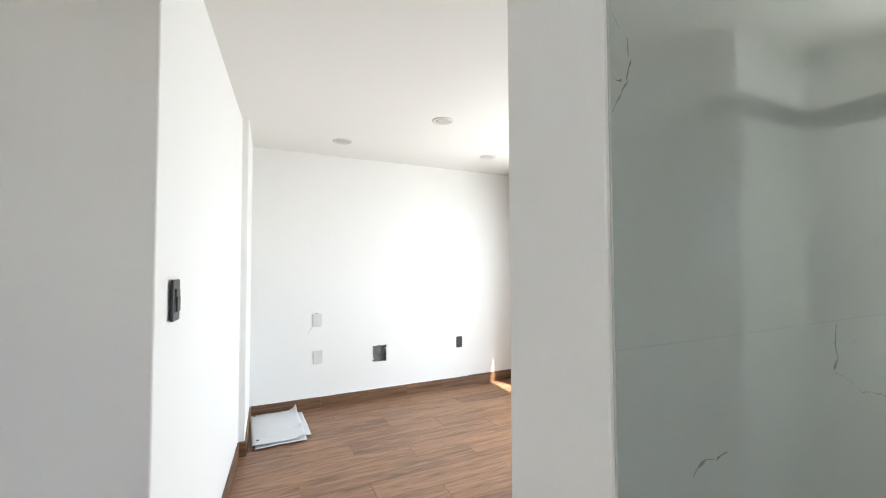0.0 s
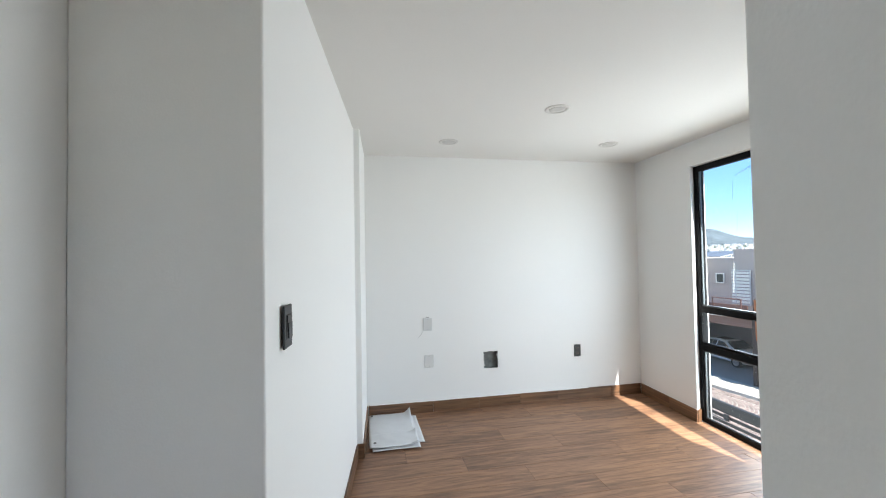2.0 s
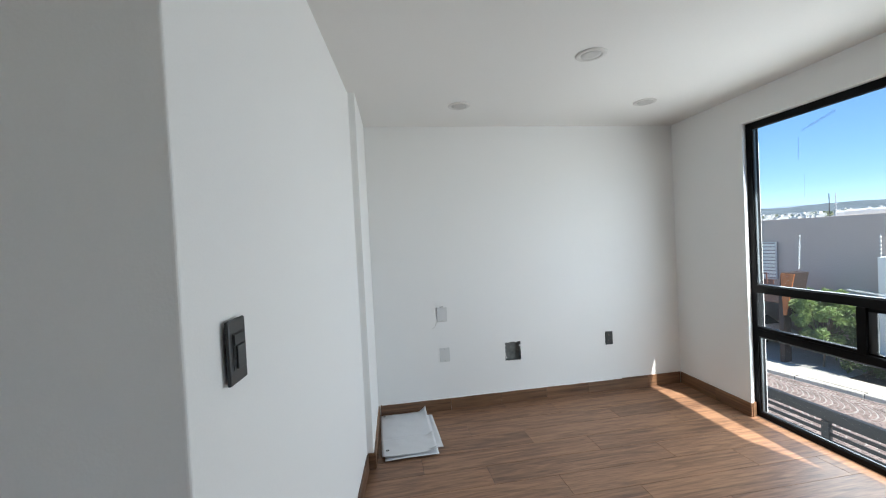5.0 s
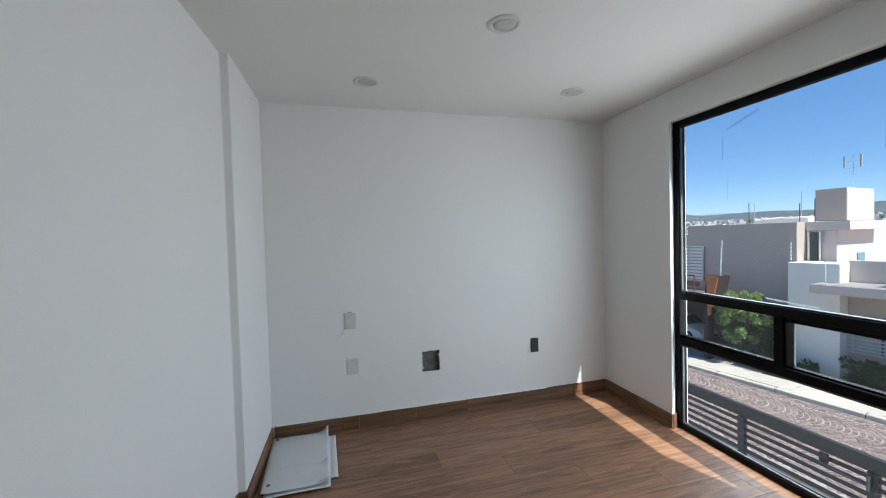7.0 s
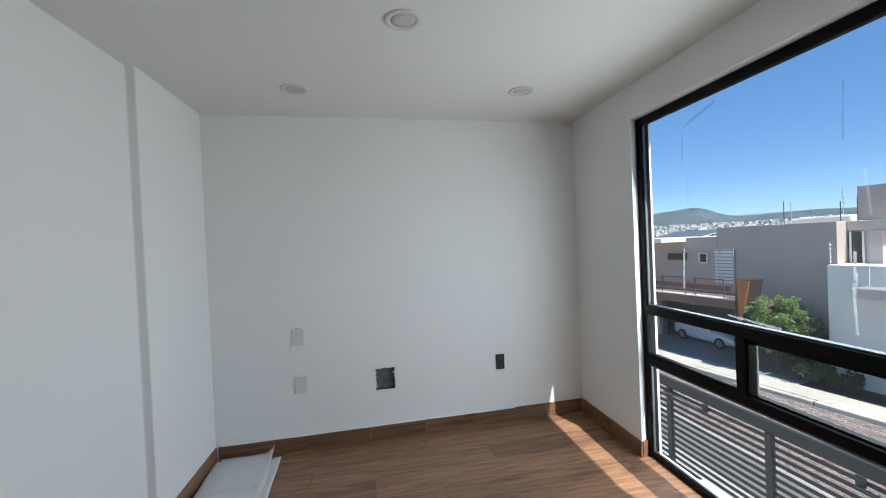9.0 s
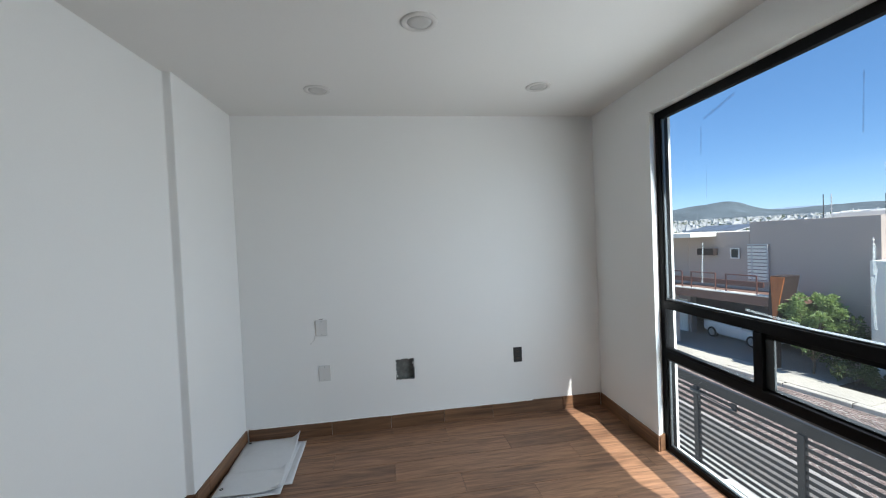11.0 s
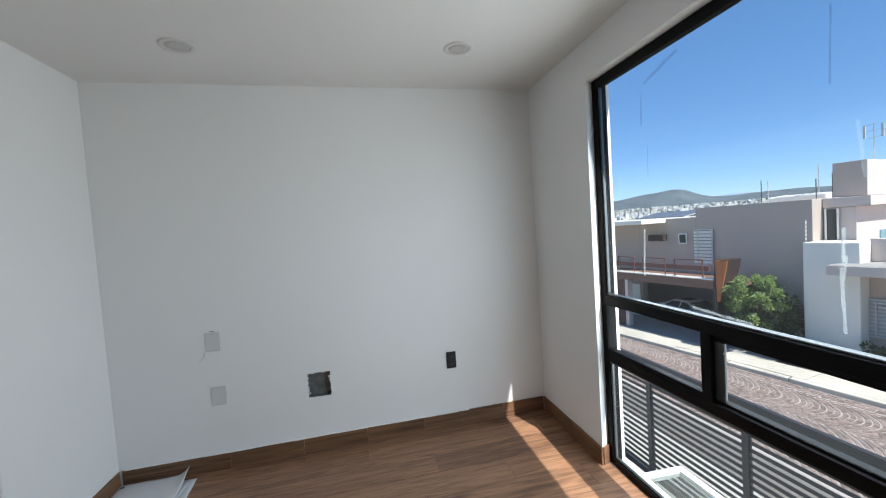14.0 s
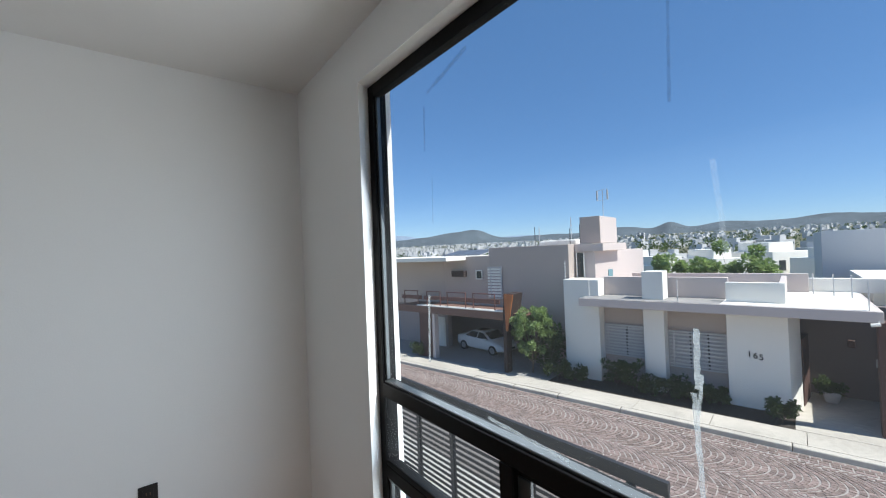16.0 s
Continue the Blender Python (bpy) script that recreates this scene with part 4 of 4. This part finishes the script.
hills("backdrop_hills_far", 4800, 9.1, 0.026, ((-48.0, 5.0, 0.019), (-62.0, 8.0, 0.012), (-31.0, 4.0, 0.008), (-23.0, 5.0, 0.006)), HILL_FAR, "far horizon hills with stronger haze put into their pale blue")

# --- the white town on the slope
rng = random.Random(11)
verts, faces, dark_v, dark_f = [], [], [], []


def add_box(vl, fl, x0, x1, y0, y1, z0, z1, turn=0.0, about=(0, 0)):
    k, c_, s_ = len(vl), math.cos(turn), math.sin(turn)
    for x, y, z in ((x0, y0, z0), (x1, y0, z0), (x1, y1, z0), (x0, y1, z0), (x0, y0, z1), (x1, y0, z1), (x1, y1, z1), (x0, y1, z1)):
        x, y = x - about[0], y - about[1]
        vl.append((about[0] + c_ * x - s_ * y, about[1] + s_ * x + c_ * y, z))
    fl.extend([[k + i for i in q] for q in ((4, 5, 6, 7), (0, 1, 5, 4), (1, 2, 6, 5), (2, 3, 7, 6), (3, 0, 4, 7))])


for _ in range(4200):
    y = 110 + 1350 * rng.random() ** 0.95
    x = (rng.random() * 2.2 - 1.5) * (y + 60)
    if x > -0.55 * y and rng.random() < 0.6:
        continue
    w, dp, h = rng.uniform(5, 11), rng.uniform(6, 10), rng.choice((3.0, 3.2, 5.8, 6.0, 6.6))
    z = land(x, y) - 2
    spin = (radians(rng.gauss(52, 14)), (x, y))
    add_box(verts, faces, x, x + w, y, y + dp, z, z + 2 + h, *spin)
    if rng.random() < 0.6:
        a = rng.uniform(0, w * 0.5)
        add_box(verts, faces, x + a, x + a + w * 0.4, y + 1, y + dp * 0.7, z + 2 + h, z + 4.4 + h, *spin)
    for st in range(int(h // 3)):
        for k in range(rng.randint(1, 4)):
            a = x + rng.uniform(0.4, w - 2.2)
            add_box(dark_v, dark_f, a, a + rng.uniform(0.8, 2.0), y - 0.05, y + 0.05, z + 2.9 + 2.9 * st, z + 4.3 + 2.9 * st, *spin)
for nm, vl, fl, mt, lb in (("town_houses", verts, faces, CITY, "dense white cubic houses spread over the far slope"), ("town_windows", dark_v, dark_f, CITY_DARK, "dark windows of the far white houses")):
    me = bpy.data.meshes.new(nm)
    me.from_pydata(vl, [], fl)
    me.materials.append(mt)
    ob = tagged(new(nm, me), lb, "town", kind="stuff")
    ob.matrix_world = ST_M


# --- two tower blocks and near white houses below the slope
for s, h in ((-246, 26.0), (-238.5, 25.4)):
    block = holder("tower_block", ST_M @ pose(s, 900, land(s, 900)), "slim grey apartment tower far off below the hills", "building", "far towers")
    part("wall", bm_box(-2.6, 2.6, 0, 8, -1, h - land(s, 900)), SLATEWALL, block)
    for k in range(6):
        part("window_band", bm_box(-2.2, 2.2, -0.3, -0.05, h - land(s, 900) - 3.0 - 3.0 * k, h - land(s, 900) - 1.6 - 3.0 * k), CITY_DARK, block)
for s, d, w, h in ((-14.0, 68, 5.5, 11.5), (-20.0, 74, 6.0, 12.5), (-8.5, 72, 5.0, 12.3), (-2.0, 76, 6.5, 13.0), (-27.5, 86, 7.0, 11.5), (5.5, 70, 6.0, 12.2)):
    home = holder("white_house", ST_M @ pose(s, d, -13.2, 0, 0, 48), "white cubic two-storey house below the slope", "house", "white houses behind")
    part("wall", bm_box(-w / 2, w / 2, 0, 8, 0, h, bevel=0.05), OUTPAINT, home)
    part("parapet", bm_box(-w / 2 + 0.5, w / 6, 1.0, 6, h + 0.001, h + 1.3, bevel=0.03), OUTPAINT, home)
    for k in (-0.28, 0.2):
        part("window", bm_box(w * k - 0.5, w * k + 0.5, -0.06, -0.002, h - 2.6, h - 1.2), DARKGLASS, home)


# --- plants
def leaves(centre_list, count, size, seed, flat=0.0):
    """Many small folded leaves round a list of (centre, radius) clumps."""
    r = random.Random(seed)
    vl, fl = [], []
    for _ in range(count):
        c, rad = r.choice(centre_list)
        d = Vector((r.gauss(0, 1), r.gauss(0, 1), r.gauss(0, 1))).normalized() * rad * r.random() ** 0.4
        p = Vector(c) + d
        out = (d.normalized() + Vector((r.uniform(-1, 1), r.uniform(-1, 1), r.uniform(-0.6, 0.9)))).normalized()
        side = out.cross(Vector((r.uniform(-1, 1), r.uniform(-1, 1), 1))).normalized()
        s = size * r.uniform(0.6, 1.3)
        up = side.cross(out) * 0.18 * s
        k = len(vl)
        vl.extend((p, p + out * s * 0.5 + side * s * 0.3 + up, p + out * s, p + out * s * 0.5 - side * s * 0.3 + up))
        fl.extend(((k, k + 1, k + 2), (k, k + 2, k + 3)))
    me = bpy.data.meshes.new("leaves")
    me.from_pydata([tuple(v) for v in vl], [], fl)
    return me


def tree(name, s, d, z, height, clear, crown, mat, seed, label, category, count, size, limbs=11, tuft=1.0):
    """A tapered trunk with limbs and an uneven crown."""
    r = random.Random(seed)
    t = holder(name, ST_M @ pose(s, d, z), label, category)
    trunk = tube(bmesh.new(), (0, 0, -0.05), (0.05, 0.02, clear), 0.035 * height / 2.4, 0.02 * height / 2.4, 8)
    clumps = []
    for i in range(limbs):
        a, e = r.uniform(0, 6.28), r.uniform(0.15, 1.0)
        tip = Vector((math.cos(a) * crown * r.uniform(0.35, 0.85), math.sin(a) * crown * r.uniform(0.35, 0.85), clear + (height - clear) * e * 0.88))
        tube(trunk, (0.03, 0.01, clear * r.uniform(0.55, 1.0)), tip, 0.014 * height / 2.4, 0.005, 6)
        clumps.append((tip, crown * r.uniform(0.26, 0.46) * tuft))
    part("trunk", trunk, BARK, t)
    me = leaves(clumps, count, size, seed)
    me.materials.append(mat)
    ob = new("crown", me)
    ob.parent = t
    return t


tree("tree", -10.62, 18.75, G + 0.1, 3.0, 0.7, 0.95, LEAF, 5, "small light-green leafy tree beside the carport", "tree", 9500, 0.115, limbs=64, tuft=0.44)
tree("shrub", -10.2, 19.35, G + 0.1, 2.3, 0.15, 0.85, LEAF_DARK, 20, "tall dark green shrub against the mauve wall", "shrub", 2500, 0.13, limbs=16)
for s, d, h, c, sd in ((-9.4, 18.6, 1.0, 0.7, 21), (-8.6, 18.7, 0.7, 0.6, 22), (-7.2, 19.1, 1.3, 0.7, 23), (-6.6, 18.9, 1.5, 0.55, 24), (-5.9, 18.8, 0.75, 0.6, 25), (-5.1, 19.0, 0.9, 0.6, 26), (-4.4, 18.9, 0.8, 0.55, 27), (-3.9, 19.1, 0.6, 0.45, 28), (-2.3, 18.5, 0.85, 0.45, 29), (-1.1, 21.2, 1.1, 0.5, 30), (-16.9, 18.0, 1.0, 0.5, 31)):
    tree("shrub", s, d, G + 0.1, h * 0.76, 0.12, c * 0.78, LEAF_DARK, sd, "dark green bushy shrub in the planting bed", "shrub", 1100, 0.1, limbs=16, tuft=0.75)
for s, d, z, h, c, sd in ((-8.4, 44, -9, 9.4, 1.9, 41), (-5.2, 46, -9, 11.2, 2.2, 42), (-11.5, 52, -9, 9.5, 2.4, 43)):
    tree("tree", s, d, z, h, 3.5, c, LEAF, sd, "tall leafy tree behind the low house", "tree", 3000, 0.4, limbs=20, tuft=0.7)
rng = random.Random(3)
clump = []
for _ in range(2600):
    y = 80 + 1350 * rng.random() ** 0.95
    x = (rng.random() * 2.2 - 1.5) * (y + 60)
    rr = rng.uniform(1.5, 4.0)
    clump.append(((x, y, land(x, y) + rr * 1.1), rr))
me = leaves(clump, 62000, 2.2, 9)
me.materials.append(LEAF_DARK)
tagged(new("town_trees", me), "dark green trees scattered among the far houses", "trees", kind="stuff").matrix_world = ST_M


# --- the parked car
def car(m):
    c = holder("car", m @ Matrix.Diagonal((0.77, 0.77, 0.77, 1)), "white four-door saloon parked in the carport", "car")
    # (x, half width, sill, waist, roof half width, roof) from tail to nose
    sec = [(-2.28, 0.62, 0.42, 0.80, 0.55, 0.84), (-2.15, 0.80, 0.32, 0.95, 0.66, 1.00), (-1.55, 0.88, 0.26, 0.99, 0.68, 1.07), (-0.85, 0.90, 0.24, 0.97, 0.62, 1.40), (-0.1, 0.905, 0.24, 0.95, 0.63, 1.45), (0.45, 0.90, 0.24, 0.93, 0.64, 1.38), (1.15, 0.89, 0.25, 0.90, 0.70, 0.98), (1.75, 0.87, 0.27, 0.80, 0.66, 0.86), (2.15, 0.78, 0.30, 0.66, 0.55, 0.72), (2.32, 0.58, 0.36, 0.56, 0.40, 0.60)]
    bm = bmesh.new()
    rings = []
    for x, w, lo, waist, rw, top in sec:
        pts = [(-w * 0.9, lo), (-w, lo + 0.12), (-w, waist - 0.12), (-w * 0.96, waist), (-rw, top - 0.05), (-rw * 0.8, top), (rw * 0.8, top), (rw, top - 0.05), (w * 0.96, waist), (w, waist - 0.12), (w, lo + 0.12), (w * 0.9, lo)]
        rings.append([bm.verts.new((x, y, z)) for y, z in pts])
    for a, b in zip(rings, rings[1:]):
        for i in range(12):
            j = (i + 1) % 12
            bm.faces.new((a[i], a[j], b[j], b[i]))
    bm.faces.new(rings[0])
    bm.faces.new(rings[-1][::-1])
    part("body", bm, CARPAINT, c, smooth=True)
    for side in (-1, 1):
        for pts in (((-1.25, 1.03), (-0.80, 1.33), (-0.12, 1.37), (-0.12, 1.0)), ((-0.05, 1.0), (-0.05, 1.37), (0.42, 1.31), (1.0, 0.98))):
            bm = bmesh.new()
            lo = [bm.verts.new((x, side * (0.885 - 0.62 * (z - 0.97)), z)) for x, z in pts]
            hi = [bm.verts.new((x, side * (0.900 - 0.62 * (z - 0.97)), z)) for x, z in pts]
            bm.faces.new(lo)
            bm.faces.new(hi)
            for i in range(4):
                bm.faces.new((lo[i], lo[(i + 1) % 4], hi[(i + 1) % 4], hi[i]))
            part("side_window", bm, DARKGLASS, c)
        part("mirror", bm_box(0.75, 0.9, side * 0.98 - 0.08, side * 0.98 + 0.08, 0.93, 1.06, bevel=0.02), CARPAINT, c)
        part("headlight", bm_box(1.98, 2.2, side * 0.66 - 0.1, side * 0.66 + 0.1, 0.58, 0.70, bevel=0.03), RIM, c, "clear headlight")
        for x in (-1.40, 1.38):
            wheel = part("wheel", tube(bmesh.new(), (x, side * 0.72, 0.32), (x, side * 0.93, 0.32), 0.325, sides=28), TYRE, c)
            rim = tube(bmesh.new(), (x, side * 0.90, 0.32), (x, side * 0.94, 0.32), 0.215, sides=24)
            for k in range(5):
                a = 2 * math.pi * k / 5
                tube(rim, (x, side * 0.945, 0.32), (x + 0.2 * math.cos(a), side * 0.945, 0.32 + 0.2 * math.sin(a)), 0.025, sides=5)
            part("rim", rim, RIM, wheel)
    bm = bmesh.new()
    q = [(0.52, -0.60, 1.372), (0.52, 0.60, 1.372), (1.13, 0.70, 1.005), (1.13, -0.70, 1.005)]
    lo, hi = [bm.verts.new(p) for p in q], [bm.verts.new((p[0] + 0.015, p[1], p[2] + 0.02)) for p in q]
    bm.faces.new(lo)
    bm.faces.new(hi)
    for i in range(4):
        bm.faces.new((lo[i], lo[(i + 1) % 4], hi[(i + 1) % 4], hi[i]))
    part("windscreen", bm, DARKGLASS, c)
    part("sunroof", bm_box(-0.55, 0.2, -0.38, 0.38, 1.44, 1.462, bevel=0.008), DARKGLASS, c)
    part("grille", bm_box(2.27, 2.335, -0.36, 0.36, 0.42, 0.55, bevel=0.02), TYRE, c)
    return c


car(ST_M @ pose(-14.65, 21.0, G + 0.11, 0, 0, -9))

# --- house number, antennas, electric fence posts, wires
number = holder("house_number", ST_M @ pose(-3.12, 19.288, -2.24, 90, 0, 0), "black stepped house number 165 on a white wall", "house number")
for i, ch in enumerate("165"):
    txt = bpy.data.curves.new("digit", "FONT")
    txt.body, txt.size, txt.extrude, txt.offset = ch, 0.26, 0.012, 0.003
    tmp = new("tmp", txt)
    me = bpy.data.meshes.new_from_object(tmp.evaluated_get(bpy.context.evaluated_depsgraph_get()))
    bpy.data.objects.remove(tmp)
    me.materials.clear()
    me.materials.append(PLASTIC_BLACK)
    ob = new("digit", me)
    ob.parent, ob.matrix_local = number, Matrix.Translation((0.15 * i, -0.035 * i, 0))


def antenna(s, d, z, h):
    a = holder("antenna", ST_M @ pose(s, d, z), "thin metal television antenna on the roof", "antenna", "roof antennas")
    part("mast", tube(bmesh.new(), (0, 0, 0), (0, 0, h), 0.013, sides=6), LOUVRE, a)
    for zz, w in ((h * 0.98, 0.22), (h * 0.8, 0.3), (h * 0.6, 0.2)):
        part("element", tube(bmesh.new(), (-w, 0, zz), (w, 0, zz + 0.05), 0.008, sides=5), LOUVRE, a)
    for x in (-0.25, 0.22):
        part("panel", bm_box(x - 0.03, x + 0.03, -0.02, 0.02, h * 0.62, h * 0.98), LOUVRE, a)


antenna(-8.45, 22.0, 2.88, 1.25)
for s, h in ((-9.6, 0.95), (-10.1, 0.8), (-12.0, 1.0)):
    tagged(thing("roof_rod", tube(bmesh.new(), (0, 0, 0), (0, 0, h), 0.018, sides=6), FENCE, m=ST_M @ pose(s, 22.0, 1.65)), "thin grey metal rod on the flat roof", "rod", "roof rods")
for s, d, z in ((-9.25, 19.4, 0.16), (-7.95, 18.62, -0.49), (-4.9, 18.62, -0.49), (-0.4, 18.62, -0.49)):
    pole = holder("electric_fence_post", ST_M @ pose(s, d, z), "slim post with white insulators on the wall top", "fence post", "electric fence posts")
    part("rod", tube(bmesh.new(), (0, 0, 0), (0, 0, 0.78), 0.013, sides=6), LOUVRE, pole)
    for k in range(5):
        part("insulator", tube(bmesh.new(), (0, -0.03, 0.12 + 0.14 * k), (0, 0.03, 0.12 + 0.14 * k), 0.022, sides=8), OUTPAINT, pole)
for s, d, z in ((-12.6, 26, 1.65), (-11.5, 24.5, 1.65)):
    sbox("water_tank_cover", s - 1.0, s + 0.9, d - 0.6, d + 0.6, z, z + 0.3, OUTPAINT, "white roof cover on the flat roof", "roof cover", bevel=0.08, group="roof covers")

# --- white-framed glass canopy under the window
canopy = holder("glass_canopy", WIN @ pose(0, 0, -2.2), "white-framed glass canopy below the window", "canopy")
for a in ((2.76, 2.86, -2.6, 1.96), (0.17, 0.27, -2.6, 1.96), (0.271, 2.759, 1.86, 1.96), (0.271, 2.759, -2.6, -2.5), (0.271, 2.759, 0.35, 0.43), (0.271, 2.759, -1.15, -1.07)):
    part("frame", bm_box(a[0], a[1], a[2], a[3], 0, 0.09, bevel=0.006), OUTPAINT, canopy)
for y0, y1 in ((0.43, 1.86), (-1.07, 0.35), (-2.5, -1.15)):
    part("pane", bm_box(0.271, 2.759, y0, y1, 0.05, 0.058), CANOPY_GLASS, canopy, "milky glass pane")

# --- small things on the houses
lamp = holder("wall_lamp", ST_M @ pose(-0.55, 21.93, -2.05), "small dark wall lantern by the front door", "wall lamp")
part("bracket", bm_box(-0.05, 0.05, 0, 0.07, -0.12, 0.12, bevel=0.01), BROWN, lamp)
part("shade", bm_box(-0.09, 0.09, -0.14, -0.001, -0.1, 0.14, bevel=0.02), BROWN, lamp)
sbox("letter_box", 0.0, 0.35, 21.9, 21.999, -2.75, -2.5, LOUVRE, "pale letter box on the porch wall", "letter box")
pot = holder("plant_pot", ST_M @ pose(-1.1, 21.2, G + 0.13), "blue-grey round plant pot on the porch", "plant pot")
part("bowl", lathe(bmesh.new(), [(0.001, 0.0), (0.16, 0.0), (0.24, 0.3), (0.26, 0.36), (0.22, 0.36), (0.2, 0.3), (0.001, 0.28)], 24), SLATEWALL, pot, smooth=True)
sbox("door_panel", 0.15, 0.5, 18.9, 19.1, G + 0.13, -0.82, ORANGE, "rust-red timber door panel by the porch", "door")
cam_ = holder("security_camera", ST_M @ pose(-0.3, 18.46, -0.86), "small white security camera under the roof edge", "camera")
part("housing", tube(bmesh.new(), (-0.1, 0, 0), (0.08, 0, 0.03), 0.05, 0.045, 12), OUTPAINT, cam_)
part("bracket", tube(bmesh.new(), (0.02, 0, 0.02), (0.06, 0.03, 0.12), 0.015, sides=6), OUTPAINT, cam_)
for s in (-18.0, -17.0, -16.0):
    p_ = holder("solar_panel", ST_M @ pose(s, 22.8, 1.43, 9, 0, 0), "tilted dark blue solar panel on the roof", "solar panel", "solar panels")
    part("cells", bm_box(-0.46, 0.46, -0.9, 0.9, 0.0, 0.03), SOLAR, p_)
    part("frame", bm_box(-0.48, 0.48, -0.92, 0.92, -0.03, -0.001), LOUVRE, p_)
    part("leg", bm_box(-0.03, 0.03, 0.7, 0.76, -0.3, -0.031), LOUVRE, p_)
for s, h in ((-12.8, 1.1), (-10.9, 1.5), (-9.9, 1.0)):
    mast = holder("roof_mast", ST_M @ pose(s, 24.0, 1.65), "slim lattice mast on the flat roof", "mast", "roof masts")
    part("pole", tube(bmesh.new(), (0, 0, 0), (0, 0, h), 0.016, sides=6), LOUVRE, mast)
    for k in range(4):
        part("rung", tube(bmesh.new(), (-0.06, 0, h * (0.4 + 0.15 * k)), (0.06, 0, h * (0.4 + 0.15 * k)), 0.012, sides=5), LOUVRE, mast)
for s in (-1.4, -0.9, -0.5):
    tagged(thing("roof_rail", tube(bmesh.new(), (0, 0, 0), (0, 0, 0.75), 0.02, sides=6), LOUVRE, m=ST_M @ pose(s, 21.0 - s, -0.488)), "grey metal rail post on the flat roof", "rail post", "roof rail posts")
sbox("roof_kerb", -1.9, 3.0, 23.4, 23.7, -0.5, 0.0, OUTPAINT, "white parapet kerb on the flat roof", "parapet", bevel=0.01)
sbox("neighbour_roof", 0.2, 9.0, 24.0, 32.0, G, -0.2, OUTPAINT, "white flat-roofed house next door", "house", bevel=0.02)

# ---- floor tiles ----
floor_ob = bpy.data.objects["floor"]
PL, PW, GAP = 1.20, 0.20, 0.002
meshes = {}
row, y = 0, -1.2
while y < BACK:
    x = 0.15 - (0.4 * row % 1.2) - 0.3
    while x < 3.62:
        x0, x1, y1 = max(x, 0.09), min(x + PL, 3.62), min(y + PW, BACK)
        if x1 - x0 > 0.02:
            key = (round(x1 - x0, 3), round(y1 - y, 3))
            if key not in meshes:
                meshes[key] = finish(bm_box(0, key[0] - GAP, 0, key[1] - GAP, -0.006, 0, bevel=0.0008), "floor_plank", FLOORWOOD)
            ob = new("floor_plank", meshes[key])
            ob.parent, ob.matrix_local = floor_ob, Matrix.Translation((x0, y, 0))
        x += PL
    y += PW
    row += 1

# ---- cobbles laid in arcs along two lanes, with plain bands between ----
road = bpy.data.objects["road"]
ARC_W, STEP, S0, S1 = 1.58, 0.148, -27.0, 3.0
cv, cf, near, stones = [], [], 0, {}
SIDES = ((4, 5, 6, 7), (0, 1, 5, 4), (1, 2, 6, 5), (2, 3, 7, 6), (3, 0, 4, 7))
rng = random.Random(8)


def cobble(sc, yc, ang, hx, hy, hz):
    """One stone: the nearest ones are parts of the road, the rest one joined field."""
    global near
    loc = [(-hx, -hy, -0.03), (hx, -hy, -0.03), (hx, hy, -0.03), (-hx, hy, -0.03), (-hx * 0.9, -hy * 0.93, hz), (hx * 0.9, -hy * 0.93, hz), (hx * 0.9, hy * 0.93, hz), (-hx * 0.9, hy * 0.93, hz)]
    if -2.9 < sc < -1.2 and 14.3 < yc < 16.4 and near < 300:
        key = (round(hx, 2), rng.randint(0, 5))
        if key not in stones:
            me = bpy.data.meshes.new("cobble")
            me.from_pydata(loc, [], SIDES)
            me.materials.append(COBBLE)
            stones[key] = me
        ob = new("cobble", stones[key])
        ob.parent, ob.matrix_local = road, pose(sc, yc, G, 0, 0, math.degrees(ang))
        near += 1
        return
    ca, sa, i0 = math.cos(ang), math.sin(ang), len(cv)
    cv.extend((sc + x * ca - y * sa, yc + x * sa + y * ca, G + z) for x, y, z in loc)
    cf.extend([[i0 + i for i in q] for q in SIDES])


for lane0, lane1, first in ((13.98, 16.36, 14.62), (11.3, 13.33, 11.0)):
    for fan in range(-1, 2):
        w, centre = ARC_W / 2, first + ARC_W / 2 + fan * ARC_W
        for k in range(int((S1 - S0) / STEP)):
            wob = rng.uniform(-0.012, 0.012)
            for j in range(14):
                b0 = -1 + 2 * (j + 0.5) / 14
                yc = centre + b0 * w
                if not lane0 < yc < lane1:
                    continue
                if yc < 12.25 - SKEW * (S0 + k * STEP + 6.9):
                    continue
                slope = -1.24 * b0
                sc = S0 + k * STEP + 0.62 * (1 - b0 * b0) + wob
                lean = math.atan2(slope, w)
                # arcs close up towards the fan's edge
                hx = (STEP * math.cos(lean) - 0.024) * 0.5 + rng.uniform(-0.004, 0.004)
                hy = w / 14 / math.cos(lean) - 0.004 + rng.uniform(-0.003, 0.002)
                cobble(sc, yc, -lean, max(hx, 0.022), hy, rng.uniform(-0.003, 0.005))
# straight courses in the bands and along the kerb
for yb in (16.43, 16.56, 16.69, 13.40, 13.53, 13.66, 13.79, 13.92):
    k = S0
    while k < S1:
        ln = rng.uniform(0.17, 0.22)
        if yb < 12.25 - SKEW * (k + 6.9):
            k += ln
            continue
        cobble(k, yb, 0, ln / 2 - 0.007, 0.058, rng.uniform(-0.003, 0.005))
        k += ln
me = bpy.data.meshes.new("cobbles")
me.from_pydata(cv, [], cf)
me.materials.append(COBBLE_FIELD)
ob = tagged(new("cobbles", me), "red-brown cobbles laid in arcs with pale joints", kind="stuff")
ob.parent = road
